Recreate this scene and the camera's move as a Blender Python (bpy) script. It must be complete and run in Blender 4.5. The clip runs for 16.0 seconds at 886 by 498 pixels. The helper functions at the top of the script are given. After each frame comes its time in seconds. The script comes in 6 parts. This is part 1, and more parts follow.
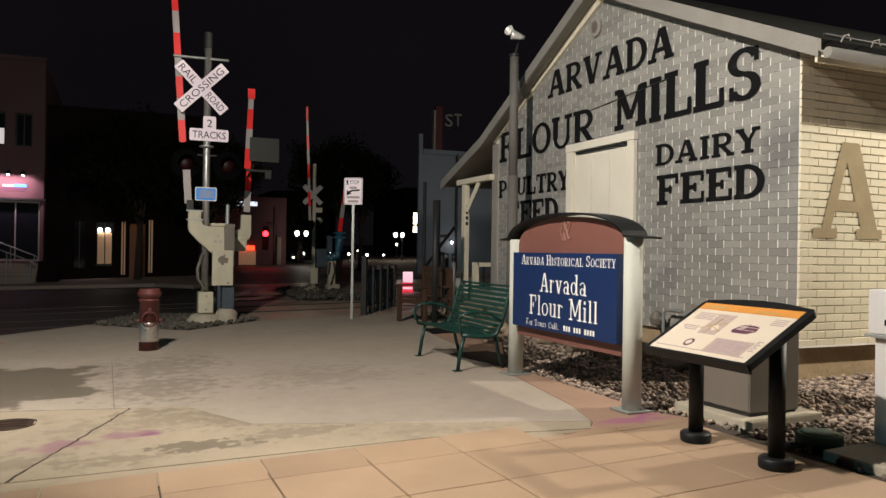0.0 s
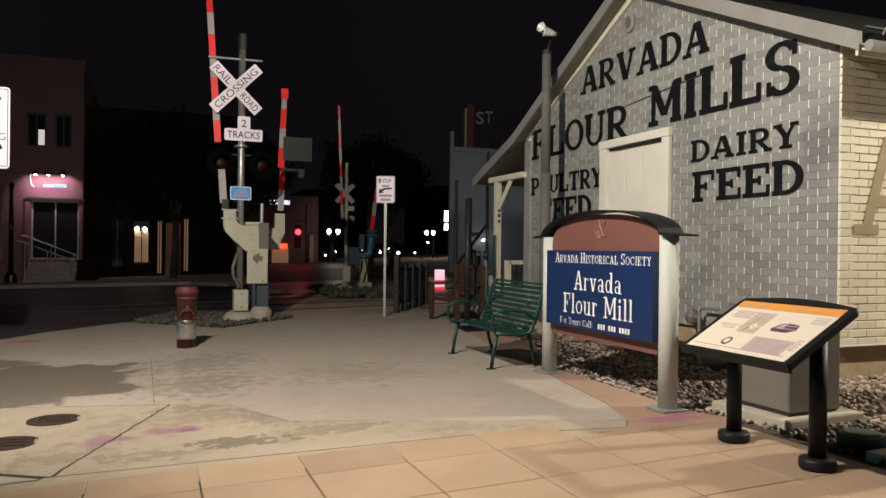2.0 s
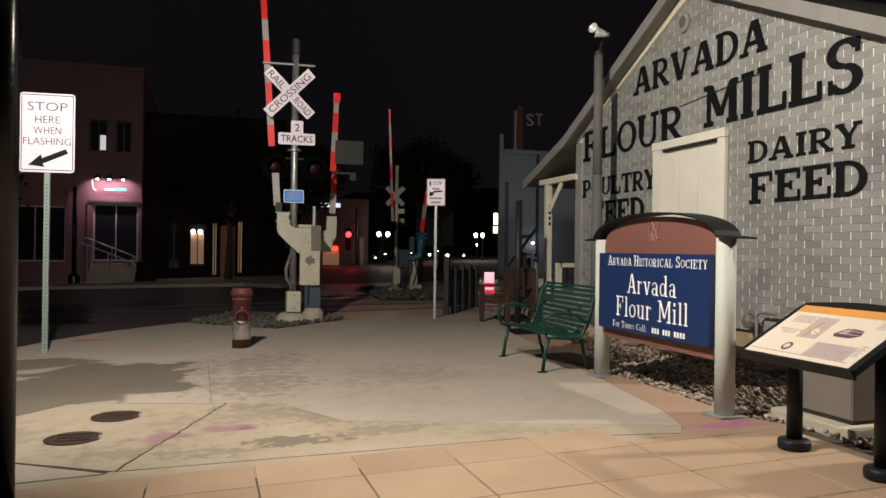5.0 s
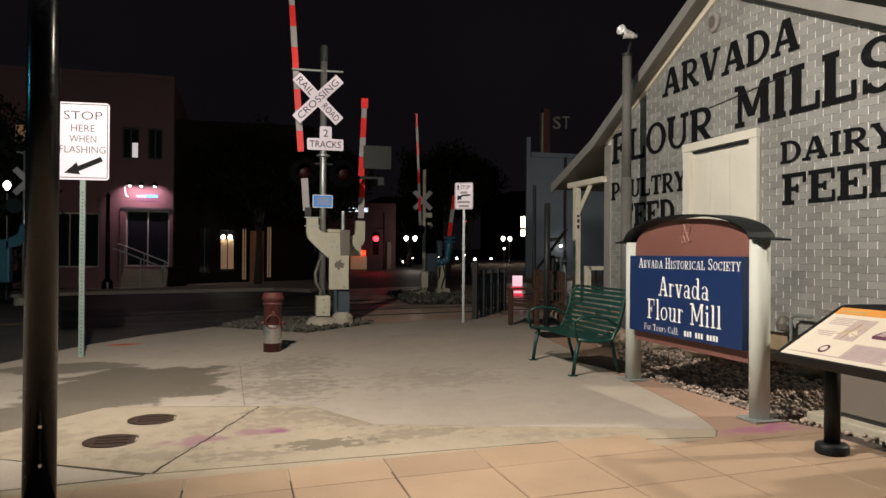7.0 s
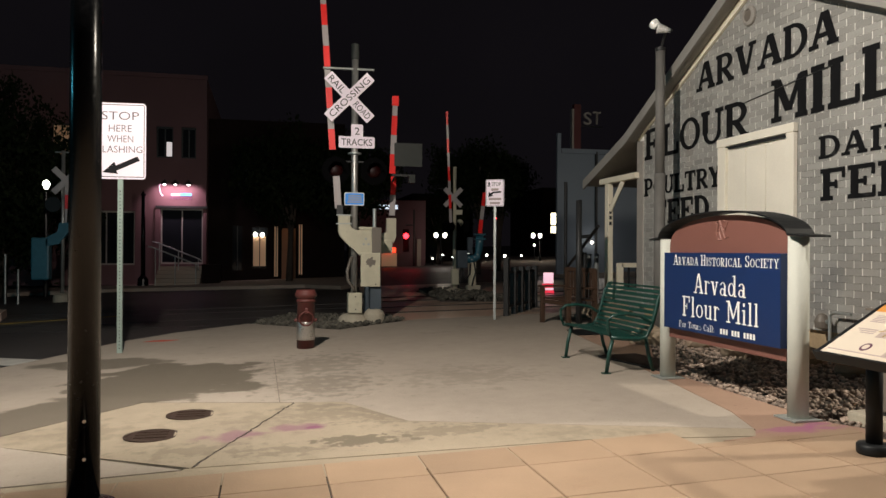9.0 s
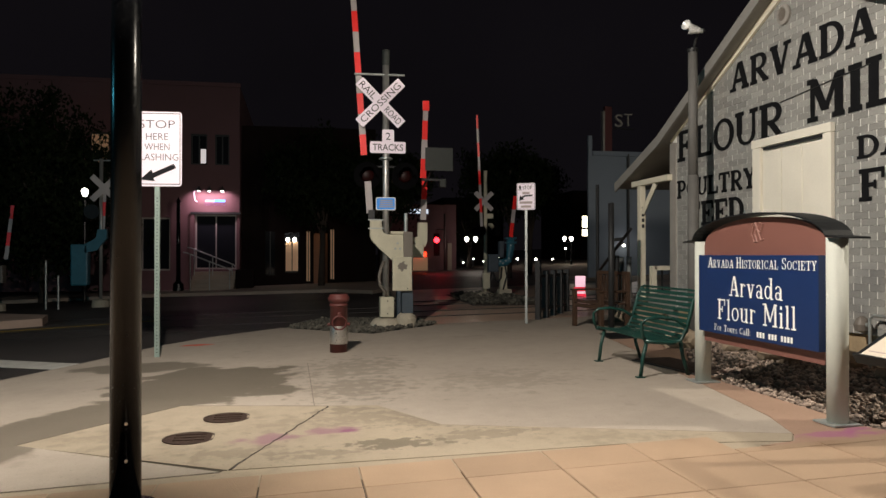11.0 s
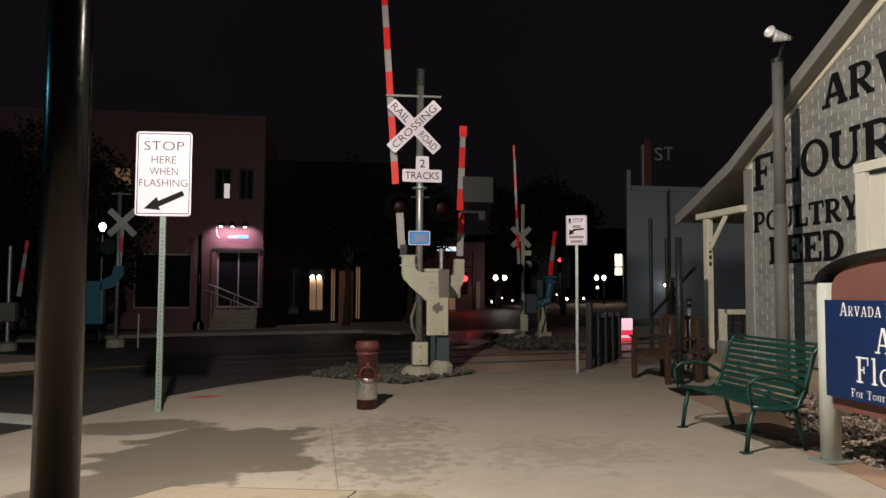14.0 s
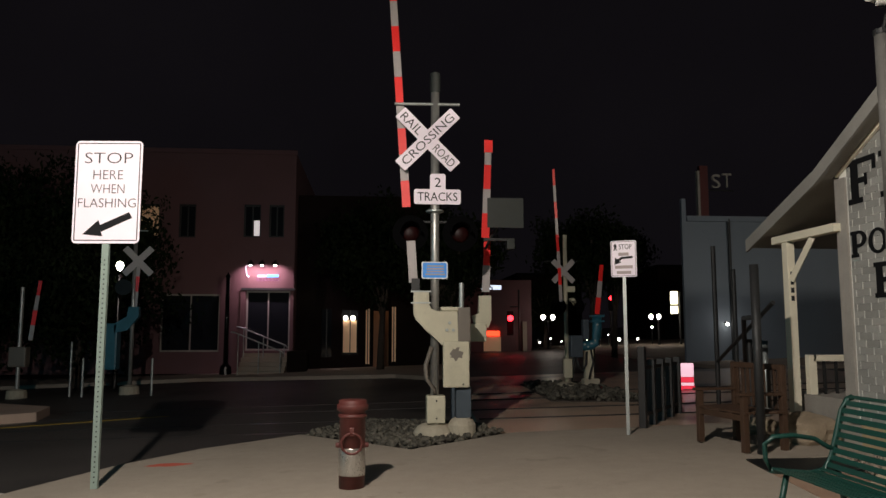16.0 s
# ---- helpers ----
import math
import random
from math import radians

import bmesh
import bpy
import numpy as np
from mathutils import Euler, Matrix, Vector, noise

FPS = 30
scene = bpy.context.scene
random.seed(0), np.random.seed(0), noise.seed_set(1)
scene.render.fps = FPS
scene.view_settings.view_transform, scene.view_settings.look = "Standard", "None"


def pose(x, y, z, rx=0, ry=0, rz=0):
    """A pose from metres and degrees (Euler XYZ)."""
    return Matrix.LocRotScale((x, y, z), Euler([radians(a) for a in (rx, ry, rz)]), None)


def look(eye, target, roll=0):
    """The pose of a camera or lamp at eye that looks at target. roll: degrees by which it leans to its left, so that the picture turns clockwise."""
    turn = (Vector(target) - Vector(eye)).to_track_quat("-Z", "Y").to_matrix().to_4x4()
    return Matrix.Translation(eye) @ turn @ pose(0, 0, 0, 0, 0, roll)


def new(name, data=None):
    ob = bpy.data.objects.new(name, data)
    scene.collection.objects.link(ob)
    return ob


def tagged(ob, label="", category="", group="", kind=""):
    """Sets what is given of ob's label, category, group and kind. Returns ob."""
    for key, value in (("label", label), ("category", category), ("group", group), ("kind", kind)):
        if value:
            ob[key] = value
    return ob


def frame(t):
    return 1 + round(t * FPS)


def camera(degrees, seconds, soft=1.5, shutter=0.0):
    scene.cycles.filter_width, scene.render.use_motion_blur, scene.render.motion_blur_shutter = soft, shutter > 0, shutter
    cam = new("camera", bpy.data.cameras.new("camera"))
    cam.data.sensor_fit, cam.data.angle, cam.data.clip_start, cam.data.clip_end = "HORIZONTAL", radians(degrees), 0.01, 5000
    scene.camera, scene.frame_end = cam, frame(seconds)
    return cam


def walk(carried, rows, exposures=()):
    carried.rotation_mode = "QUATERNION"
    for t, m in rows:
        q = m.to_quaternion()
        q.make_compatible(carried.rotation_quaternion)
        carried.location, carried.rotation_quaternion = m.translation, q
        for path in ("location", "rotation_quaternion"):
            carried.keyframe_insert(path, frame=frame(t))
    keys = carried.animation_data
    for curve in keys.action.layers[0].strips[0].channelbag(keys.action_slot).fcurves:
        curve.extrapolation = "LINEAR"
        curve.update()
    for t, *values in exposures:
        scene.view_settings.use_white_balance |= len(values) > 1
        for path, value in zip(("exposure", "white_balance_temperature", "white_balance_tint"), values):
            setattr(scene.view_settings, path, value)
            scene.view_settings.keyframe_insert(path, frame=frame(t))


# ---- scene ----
cam = camera(60.6, 16.0)
PATH = [
    (0, (0.080, 0.031, 1.416), (1.032, 2.234, 1.391), -0.9),
    (0.5, (0.074, 0.032, 1.418), (1.003, 2.245, 1.387), -1.0),
    (1, (0.071, 0.028, 1.421), (0.974, 2.251, 1.386), -1.1),
    (1.5, (0.060, 0.028, 1.421), (0.943, 2.258, 1.387), -1.1),
    (2, (0.050, 0.028, 1.422), (0.912, 2.268, 1.391), -1.1),
    (2.5, (0.049, 0.029, 1.420), (0.887, 2.278, 1.390), -1.2),
    (3, (0.042, 0.028, 1.422), (0.856, 2.286, 1.388), -1.3),
    (3.5, (0.035, 0.030, 1.422), (0.820, 2.297, 1.386), -1.2),
    (4, (0.031, 0.030, 1.420), (0.790, 2.306, 1.386), -1.0),
    (6.5, (0.004, 0.017, 1.423), (0.662, 2.326, 1.420), -1.4),
    (7, (-0.006, 0.019, 1.421), (0.629, 2.334, 1.415), -1.4),
    (7.5, (-0.020, 0.012, 1.424), (0.589, 2.334, 1.412), -1.5),
    (8, (-0.029, 0.013, 1.422), (0.556, 2.341, 1.409), -1.5),
    (8.5, (-0.034, 0.018, 1.426), (0.530, 2.351, 1.411), -1.5),
    (11, (-0.058, -0.002, 1.428), (0.392, 2.354, 1.430), -1.9),
    (11.5, (-0.064, -0.013, 1.433), (0.355, 2.350, 1.441), -2.0),
    (12, (-0.064, -0.017, 1.438), (0.326, 2.351, 1.466), -2.0),
    (12.5, (-0.073, -0.019, 1.448), (0.300, 2.351, 1.504), -1.9),
    (13, (-0.096, 0.067, 1.449), (0.274, 2.437, 1.530), -1.7),
    (13.5, (-0.148, 0.794, 1.455), (0.239, 3.160, 1.558), -1.5),
    (14, (-0.035, 1.512, 1.461), (0.342, 3.879, 1.586), -1.6),
    (14.5, (0.148, 2.137, 1.465), (0.494, 4.507, 1.614), -1.7),
    (15, (0.367, 2.715, 1.469), (0.671, 5.089, 1.643), -1.8),
    (15.5, (0.499, 3.021, 1.470), (0.776, 5.396, 1.679), -1.9),
    (16, (0.727, 3.506, 1.473), (0.948, 5.882, 1.729), -1.9),
]
SLOPE = Matrix.Rotation(radians(-1.9), 4, "Y")      # the ground rises gently from the road towards the mill
walk(cam, [(t, SLOPE @ look(eye, target, roll)) for t, eye, target, roll in PATH])

# ---- world and light: night, two street lamps, a dim town sky ----
world = bpy.data.worlds.new("night")
scene.world = world
world.use_nodes = True
world.node_tree.nodes["Background"].inputs[1].default_value = 0.7
sky_nodes, sky_links = world.node_tree.nodes, world.node_tree.links
sky_way = sky_nodes.new("ShaderNodeTexCoord")
cloud = sky_nodes.new("ShaderNodeTexNoise")
cloud.inputs["Scale"].default_value, cloud.inputs["Detail"].default_value = 2.2, 5
sky_links.new(sky_way.outputs["Generated"], cloud.inputs["Vector"])
sky_mix = sky_nodes.new("ShaderNodeMix")
sky_mix.data_type = "RGBA"
sky_mix.inputs[6].default_value, sky_mix.inputs[7].default_value = (0.0034, 0.0029, 0.0038, 1), (0.0086, 0.0072, 0.0090, 1)
sky_links.new(cloud.outputs["Fac"], sky_mix.inputs[0])
sky_links.new(sky_mix.outputs[2], sky_nodes["Background"].inputs[0])


def lamp(name, kind, place, power, colour, radius=0.1, target=None, cone=None):
    data = bpy.data.lights.new(name, kind)
    data.energy, data.color = power, colour
    if kind == "AREA":
        data.size = radius
    else:
        data.shadow_soft_size = radius
    if cone:
        data.spot_size, data.spot_blend = radians(cone), 0.5
    ob = new(name, data)
    ob.matrix_world = look(place, target) if target else Matrix.Translation(place)
    return ob


LAMP_A = (-1.085, 4.65, 5.62)
LAMP_B = (11.6, 2.5, 5.7)
lamp("street_light", "POINT", LAMP_A, 2780, (1.0, 0.905, 0.80), 0.09)
lamp("street_light", "POINT", LAMP_B, 3150, (1.0, 0.90, 0.75), 0.12)

# ---- materials ----


def nodes_of(name):
    m = bpy.data.materials.new(name)
    m.use_nodes = True
    t = m.node_tree
    return m, t, t.nodes["Principled BSDF"]


def add(t, kind, **values):
    n = t.nodes.new(kind)
    for k, v in values.items():
        n.inputs[k].default_value = v
    return n


def math_node(t, op, a, b=None, c=None, clamp=False):
    n = t.nodes.new("ShaderNodeMath")
    n.operation, n.use_clamp = op, clamp
    for i, v in enumerate((a, b, c)):
        if v is None:
            continue
        if isinstance(v, (int, float)):
            n.inputs[i].default_value = v
        else:
            t.links.new(v, n.inputs[i])
    return n.outputs[0]


def noise_of(t, scale, detail=4.0, vec=None):
    n = add(t, "ShaderNodeTexNoise", Scale=scale, Detail=detail)
    if vec is None:
        g = t.nodes.new("ShaderNodeNewGeometry")
        vec = g.outputs["Position"]
    t.links.new(vec, n.inputs["Vector"])
    return n.outputs["Fac"]


def mixed(t, fac, a, b, kind="MIX"):
    n = t.nodes.new("ShaderNodeMix")
    n.data_type, n.blend_type = "RGBA", kind
    for i, v in ((0, fac), (6, a), (7, b)):
        if isinstance(v, (int, float)):
            n.inputs[i].default_value = v
        elif isinstance(v, tuple):
            n.inputs[i].default_value = (*v, 1) if len(v) == 3 else v
        else:
            t.links.new(v, n.inputs[i])
    return n.outputs[2]


def mat(name, colour, rough=0.6, metal=0.0, var=0.25, scale=3.0, fine=45.0, bump=0.15, each=0.0, island=0.0, second=None, patch=0.55, spec=0.5):
    """A surface with broad stains, fine grain and a little relief; each: spread from piece to piece; second: a stain colour."""
    m, t, p = nodes_of(name)
    wide, small = noise_of(t, scale), noise_of(t, fine, 6)
    value = math_node(t, "MULTIPLY_ADD", wide, var * 1.6, 1 - var * 0.8)
    value = math_node(t, "MULTIPLY", value, math_node(t, "MULTIPLY_ADD", small, var * 0.9, 1 - var * 0.45))
    if each:
        info = t.nodes.new("ShaderNodeObjectInfo")
        value = math_node(t, "MULTIPLY", value, math_node(t, "MULTIPLY_ADD", info.outputs["Random"], each * 2, 1 - each))
    if island:
        g = t.nodes.new("ShaderNodeNewGeometry")
        value = math_node(t, "MULTIPLY", value, math_node(t, "MULTIPLY_ADD", g.outputs["Random Per Island"], island * 2, 1 - island))
    base = (*colour, 1)
    if second:
        spots = noise_of(t, scale * 0.6, 7)
        spots = math_node(t, "MULTIPLY", math_node(t, "SUBTRACT", spots, patch), 9, clamp=True)
        base = mixed(t, spots, base, second)
    grey = t.nodes.new("ShaderNodeCombineColor")
    for i in range(3):
        t.links.new(value, grey.inputs[i])
    t.links.new(mixed(t, 1.0, base, grey.outputs[0], "MULTIPLY"), p.inputs["Base Color"])
    t.links.new(math_node(t, "MULTIPLY_ADD", small, 0.25, rough - 0.12, clamp=True), p.inputs["Roughness"])
    p.inputs["Metallic"].default_value = metal
    p.inputs["Specular IOR Level"].default_value = spec
    if bump:
        b = add(t, "ShaderNodeBump", Strength=bump, Distance=0.01)
        t.links.new(small, b.inputs["Height"])
        t.links.new(b.outputs[0], p.inputs["Normal"])
    return m


def glow(name, colour, strength):
    m, t, p = nodes_of(name)
    p.inputs["Base Color"].default_value = (*colour, 1)
    p.inputs["Emission Color"].default_value = (*colour, 1)
    p.inputs["Emission Strength"].default_value = strength
    return m


def ellipse_mask(t, x, y, rx, ry, turn=0.0, edge=3.0, wobble=0.9, grain=2.5):
    """1 inside a ragged ellipse on the ground, 0 outside."""
    g = t.nodes.new("ShaderNodeNewGeometry")
    s = t.nodes.new("ShaderNodeSeparateXYZ")
    t.links.new(g.outputs["Position"], s.inputs[0])
    c, n = math.cos(turn), math.sin(turn)
    dx, dy = math_node(t, "SUBTRACT", s.outputs[0], x), math_node(t, "SUBTRACT", s.outputs[1], y)
    u = math_node(t, "DIVIDE", math_node(t, "ADD", math_node(t, "MULTIPLY", dx, c), math_node(t, "MULTIPLY", dy, n)), rx)
    v = math_node(t, "DIVIDE", math_node(t, "SUBTRACT", math_node(t, "MULTIPLY", dy, c), math_node(t, "MULTIPLY", dx, n)), ry)
    r = math_node(t, "SQRT", math_node(t, "ADD", math_node(t, "MULTIPLY", u, u), math_node(t, "MULTIPLY", v, v)))
    rag = math_node(t, "MULTIPLY", math_node(t, "SUBTRACT", noise_of(t, grain, 6), 0.5), wobble * 2.6)
    return math_node(t, "MULTIPLY", math_node(t, "SUBTRACT", 1.0, math_node(t, "ADD", r, rag)), edge, clamp=True)


def concrete(name, colour, stains=(), purple=(), speckle=0.0):
    m, t, p = nodes_of(name)
    wide, small, mid = noise_of(t, 0.9, 5), noise_of(t, 70, 6), noise_of(t, 6, 6)
    value = math_node(t, "ADD", math_node(t, "MULTIPLY_ADD", wide, 0.30, 0.72), math_node(t, "MULTIPLY_ADD", small, 0.24, -0.06))
    value = math_node(t, "MULTIPLY", value, math_node(t, "MULTIPLY_ADD", mid, 0.22, 0.87))
    grey = t.nodes.new("ShaderNodeCombineColor")
    for i in range(3):
        t.links.new(value, grey.inputs[i])
    col = mixed(t, 1.0, (*colour, 1), grey.outputs[0], "MULTIPLY")
    wet = None
    for s in stains:
        k = math_node(t, "MULTIPLY", ellipse_mask(t, *s[:8]), s[8])
        wet = k if wet is None else math_node(t, "MAXIMUM", wet, k)
    if speckle:
        k = math_node(t, "MULTIPLY", math_node(t, "SUBTRACT", noise_of(t, 2.6, 9), speckle), 7, clamp=True)
        wet = math_node(t, "MULTIPLY", k, 0.4) if wet is None else math_node(t, "MAXIMUM", wet, math_node(t, "MULTIPLY", k, 0.4))
    if wet is not None:
        col = mixed(t, math_node(t, "MULTIPLY", wet, 0.8), col, (0.088, 0.075, 0.053))
        t.links.new(math_node(t, "MULTIPLY_ADD", wet, -0.12, 0.86), p.inputs["Roughness"])
    else:
        p.inputs["Roughness"].default_value = 0.85
    pits = math_node(t, "MULTIPLY", math_node(t, "SUBTRACT", noise_of(t, 30, 2), 0.66), 12, clamp=True)
    col = mixed(t, math_node(t, "MULTIPLY", pits, 0.28), col, (0.075, 0.062, 0.045))
    for s in purple:
        col = mixed(t, math_node(t, "MULTIPLY", ellipse_mask(t, *s[:-1]), 0.8 if s[-1] is ORANGE else 0.5), col, s[-1])
    t.links.new(col, p.inputs["Base Color"])
    b = add(t, "ShaderNodeBump", Strength=0.25, Distance=0.006)
    t.links.new(math_node(t, "ADD", small, math_node(t, "MULTIPLY", mid, 0.6)), b.inputs["Height"])
    t.links.new(b.outputs[0], p.inputs["Normal"])
    p.inputs["Specular IOR Level"].default_value = 0.3
    return m


PURPLE, ORANGE = (0.17, 0.03, 0.12), (0.55, 0.06, 0.03)
M_PLAZA = concrete("plaza_concrete", (0.37, 0.32, 0.265),
                   [(-1.12, 9.0, 1.1, 1.3, 0.1, 9, 0.5, 2.4, 1.0), (-2.0, 7.4, 1.5, 0.6, 0.97, 7, 0.55, 2.4, 0.95), (-2.5, 6.2, 0.5, 0.45, 0, 6, 0.5, 2, 0.9), (-2.1, 10.6, 0.9, 0.5, -0.2, 6, 0.5, 2, 0.9),
                    (0.5, 8.1, 0.55, 0.75, 0, 2.0, 1.9, 7, 0.5), (0.6, 9.4, 0.6, 0.9, 0, 2.0, 1.9, 7, 0.42), (2.0, 8.0, 0.9, 0.6, 0, 1.4, 1.9, 8, 0.3)],
                   [(-1.73, 12.95, 0.26, 0.13, 0.0, 5, 0.35, 6, ORANGE)], 0.63)
# real cream slabs, plus the wedge whose cream stands in for lamp light
M_CREAM = concrete("cream_and_lamplit_concrete", (0.345, 0.29, 0.215), [(0.6, 5.62, 0.34, 0.17, -0.1, 4, 1.3, 9, 0.85), (1.3, 5.7, 0.4, 0.2, 0, 2.2, 1.7, 10, 0.5), (-0.6, 5.75, 0.5, 0.2, 0, 1.6, 1.6, 9, 0.45), (0.45, 6.6, 0.5, 0.4, 0, 1.6, 1.8, 9, 0.4),
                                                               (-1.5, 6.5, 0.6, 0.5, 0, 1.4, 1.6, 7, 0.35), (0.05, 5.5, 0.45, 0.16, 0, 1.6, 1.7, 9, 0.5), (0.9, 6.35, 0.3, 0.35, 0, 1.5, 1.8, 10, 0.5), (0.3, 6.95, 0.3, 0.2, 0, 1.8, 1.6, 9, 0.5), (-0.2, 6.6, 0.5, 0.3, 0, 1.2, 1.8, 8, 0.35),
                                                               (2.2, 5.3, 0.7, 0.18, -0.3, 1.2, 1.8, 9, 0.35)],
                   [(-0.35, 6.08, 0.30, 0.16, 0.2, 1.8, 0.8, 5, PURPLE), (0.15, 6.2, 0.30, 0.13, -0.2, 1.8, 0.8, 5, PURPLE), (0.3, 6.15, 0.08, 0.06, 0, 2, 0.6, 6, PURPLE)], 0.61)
M_TILE = mat("salmon_paving", (0.305, 0.212, 0.138), 0.82, var=0.3, scale=1.6, fine=80, bump=0.2, each=0.09, second=(0.25, 0.162, 0.10), patch=0.6)
M_STRIP = concrete("rosy_concrete", (0.335, 0.22, 0.158), [], [(3.72, 4.86, 0.42, 0.10, -0.1, 1.8, 0.9, 7, (0.30, 0.06, 0.22)), (3.95, 4.95, 0.22, 0.07, 0.3, 2.2, 0.7, 9, (0.30, 0.06, 0.22))], 0.7)
M_ASPHALT = mat("wet_asphalt", (0.066, 0.059, 0.056), 0.52, var=0.5, scale=0.5, fine=120, bump=0.45, second=(0.034, 0.032, 0.031), patch=0.52, spec=0.25)
M_WALKWAY = mat("dark_red_crossing", (0.50, 0.365, 0.275), 0.32, var=0.45, scale=0.8, fine=90, bump=0.45, second=(0.18, 0.125, 0.098), patch=0.55)
M_PAVE = mat("far_pavement", (0.33, 0.27, 0.22), 0.8, var=0.3, scale=0.7)
M_SEAM = mat("sawn_seam", (0.17, 0.145, 0.115), 0.95, var=0.3)
M_ISLAND = mat("rosy_island_concrete", (0.46, 0.33, 0.26), 0.85, var=0.3, scale=0.9, fine=60)
M_JOINT = mat("joint_dirt", (0.045, 0.036, 0.028), 0.95, var=0.3)
M_STONE = mat("river_pebble", (0.30, 0.232, 0.185), 0.75, var=0.3, scale=14, fine=120, island=0.55)
M_BALLAST = mat("grey_ballast", (0.085, 0.078, 0.062), 0.85, var=0.3, scale=12, fine=120, island=0.5)
M_SOIL = mat("dark_soil", (0.07, 0.055, 0.045), 0.95, var=0.4, scale=6)
M_BRICK = mat("grey_painted_brick", (0.315, 0.313, 0.292), 0.45, var=0.3, scale=1.1, fine=35, bump=0.3, each=0.16, second=(0.21, 0.21, 0.205), patch=0.61)
M_BRICKS = mat("grey_painted_bricks", (0.315, 0.313, 0.292), 0.45, var=0.3, scale=1.1, fine=35, bump=0.3, island=0.16, second=(0.21, 0.21, 0.205), patch=0.61)
# highlights on the upright joints, put into the joint colour
M_JOINTW = mat("glint_pale_joint", (0.90, 0.89, 0.84), 0.6, var=0.25, scale=3)
# darker than the cream bricks: shade under each course put into the colour
M_JOINTC = mat("shade_tan_joint", (0.36, 0.31, 0.21), 0.8, var=0.3, scale=3)
M_CREAMBRICK = mat("cream_painted_brick", (0.80, 0.74, 0.57), 0.55, var=0.15, scale=1.4, fine=35, bump=0.2, each=0.07)
M_CREAMBRICKS = mat("cream_painted_bricks", (0.80, 0.74, 0.57), 0.55, var=0.15, scale=1.4, fine=35, bump=0.2, island=0.07)
M_PAINT = mat("black_sign_paint", (0.009, 0.0095, 0.0105), 0.9, var=0.5, scale=6, fine=60, second=(0.035, 0.035, 0.036), patch=0.64, spec=0.1)
M_TAN = mat("faded_brown_paint", (0.36, 0.29, 0.18), 0.85, var=0.3, scale=4, spec=0.15)
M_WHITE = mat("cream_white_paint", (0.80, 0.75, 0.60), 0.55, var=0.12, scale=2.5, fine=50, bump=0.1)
M_DOOR = mat("ivory_door_paint", (0.90, 0.86, 0.74), 0.5, var=0.1, scale=2, fine=40, bump=0.08)
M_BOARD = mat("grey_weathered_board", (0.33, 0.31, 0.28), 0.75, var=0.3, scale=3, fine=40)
M_ROOF = mat("dark_roofing", (0.010, 0.011, 0.010), 0.95, var=0.4, scale=5, fine=60, bump=0.4, spec=0.05)
M_FOUND = mat("rough_foundation", (0.40, 0.30, 0.18), 0.9, var=0.45, scale=2.5, fine=25, bump=0.6, second=(0.30, 0.23, 0.15))
M_GALV = mat("galvanised_steel", (0.40, 0.43, 0.42), 0.45, 0.6, var=0.2, scale=9)
M_GREENGALV = mat("green_grey_post", (0.30, 0.38, 0.34), 0.5, 0.4, var=0.2, scale=9)
M_SILVER = mat("silver_mast", (0.45, 0.45, 0.43), 0.4, 0.7, var=0.25, scale=6)
M_BEIGE = mat("beige_cabinet_paint", (0.52, 0.49, 0.37), 0.5, var=0.22, scale=5, fine=50, second=(0.36, 0.33, 0.25), patch=0.66)
M_TEAL = mat("teal_mechanism_paint", (0.02, 0.115, 0.165), 0.45, var=0.3, scale=7)
M_NAVY = mat("blue_grey_pedestal", (0.05, 0.07, 0.09), 0.6, var=0.3, scale=7)
M_BASE = mat("foundation_block", (0.40, 0.36, 0.28), 0.9, var=0.3, scale=7, fine=40, bump=0.4)
M_BLACK = mat("black_powder_coat", (0.008, 0.009, 0.010), 0.5, var=0.3, scale=9, fine=90, bump=0.05, spec=0.25)
M_MATT = mat("matt_black", (0.0015, 0.0015, 0.0018), 0.9, var=0.3, scale=9, bump=0, spec=0.06)
M_SIGNBACK = mat("dull_sign_back", (0.03, 0.035, 0.032), 0.6, 0.2, var=0.2, scale=9)
M_POLE = mat("weathered_pole", (0.15, 0.145, 0.135), 0.7, var=0.3, scale=5)
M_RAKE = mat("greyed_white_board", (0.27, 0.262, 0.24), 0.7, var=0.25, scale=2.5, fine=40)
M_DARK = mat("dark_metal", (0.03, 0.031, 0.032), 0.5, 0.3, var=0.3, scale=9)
M_LAMPPOST = mat("glossy_black_enamel", (0.002, 0.0023, 0.003), 0.22, var=0.3, scale=9, fine=40, bump=0, spec=0.4)
M_GREEN = mat("dark_green_enamel", (0.006, 0.042, 0.033), 0.4, var=0.25, scale=9, fine=60, bump=0.05)
M_MAROON = mat("maroon_paint", (0.105, 0.028, 0.024), 0.5, var=0.3, scale=8, fine=60)
M_CHROME = mat("brushed_steel_band", (0.62, 0.6, 0.56), 0.3, 0.9, var=0.2, scale=12)
M_BROWN = mat("rust_brown_panel", (0.175, 0.072, 0.056), 0.6, var=0.12, scale=3, fine=70, bump=0.06)
M_BLUE = mat("navy_blue_panel", (0.007, 0.025, 0.098), 0.42, var=0.12, scale=3, fine=70, bump=0.03)
M_POST = mat("pale_grey_post", (0.50, 0.515, 0.46), 0.75, var=0.1, scale=3, fine=70, bump=0.06)
M_LETTER = mat("white_letter", (0.85, 0.85, 0.82), 0.5, var=0.04, bump=0)
M_SIGN = mat("white_sheeting", (0.94, 0.84, 0.94), 0.35, var=0.04, scale=5, bump=0)
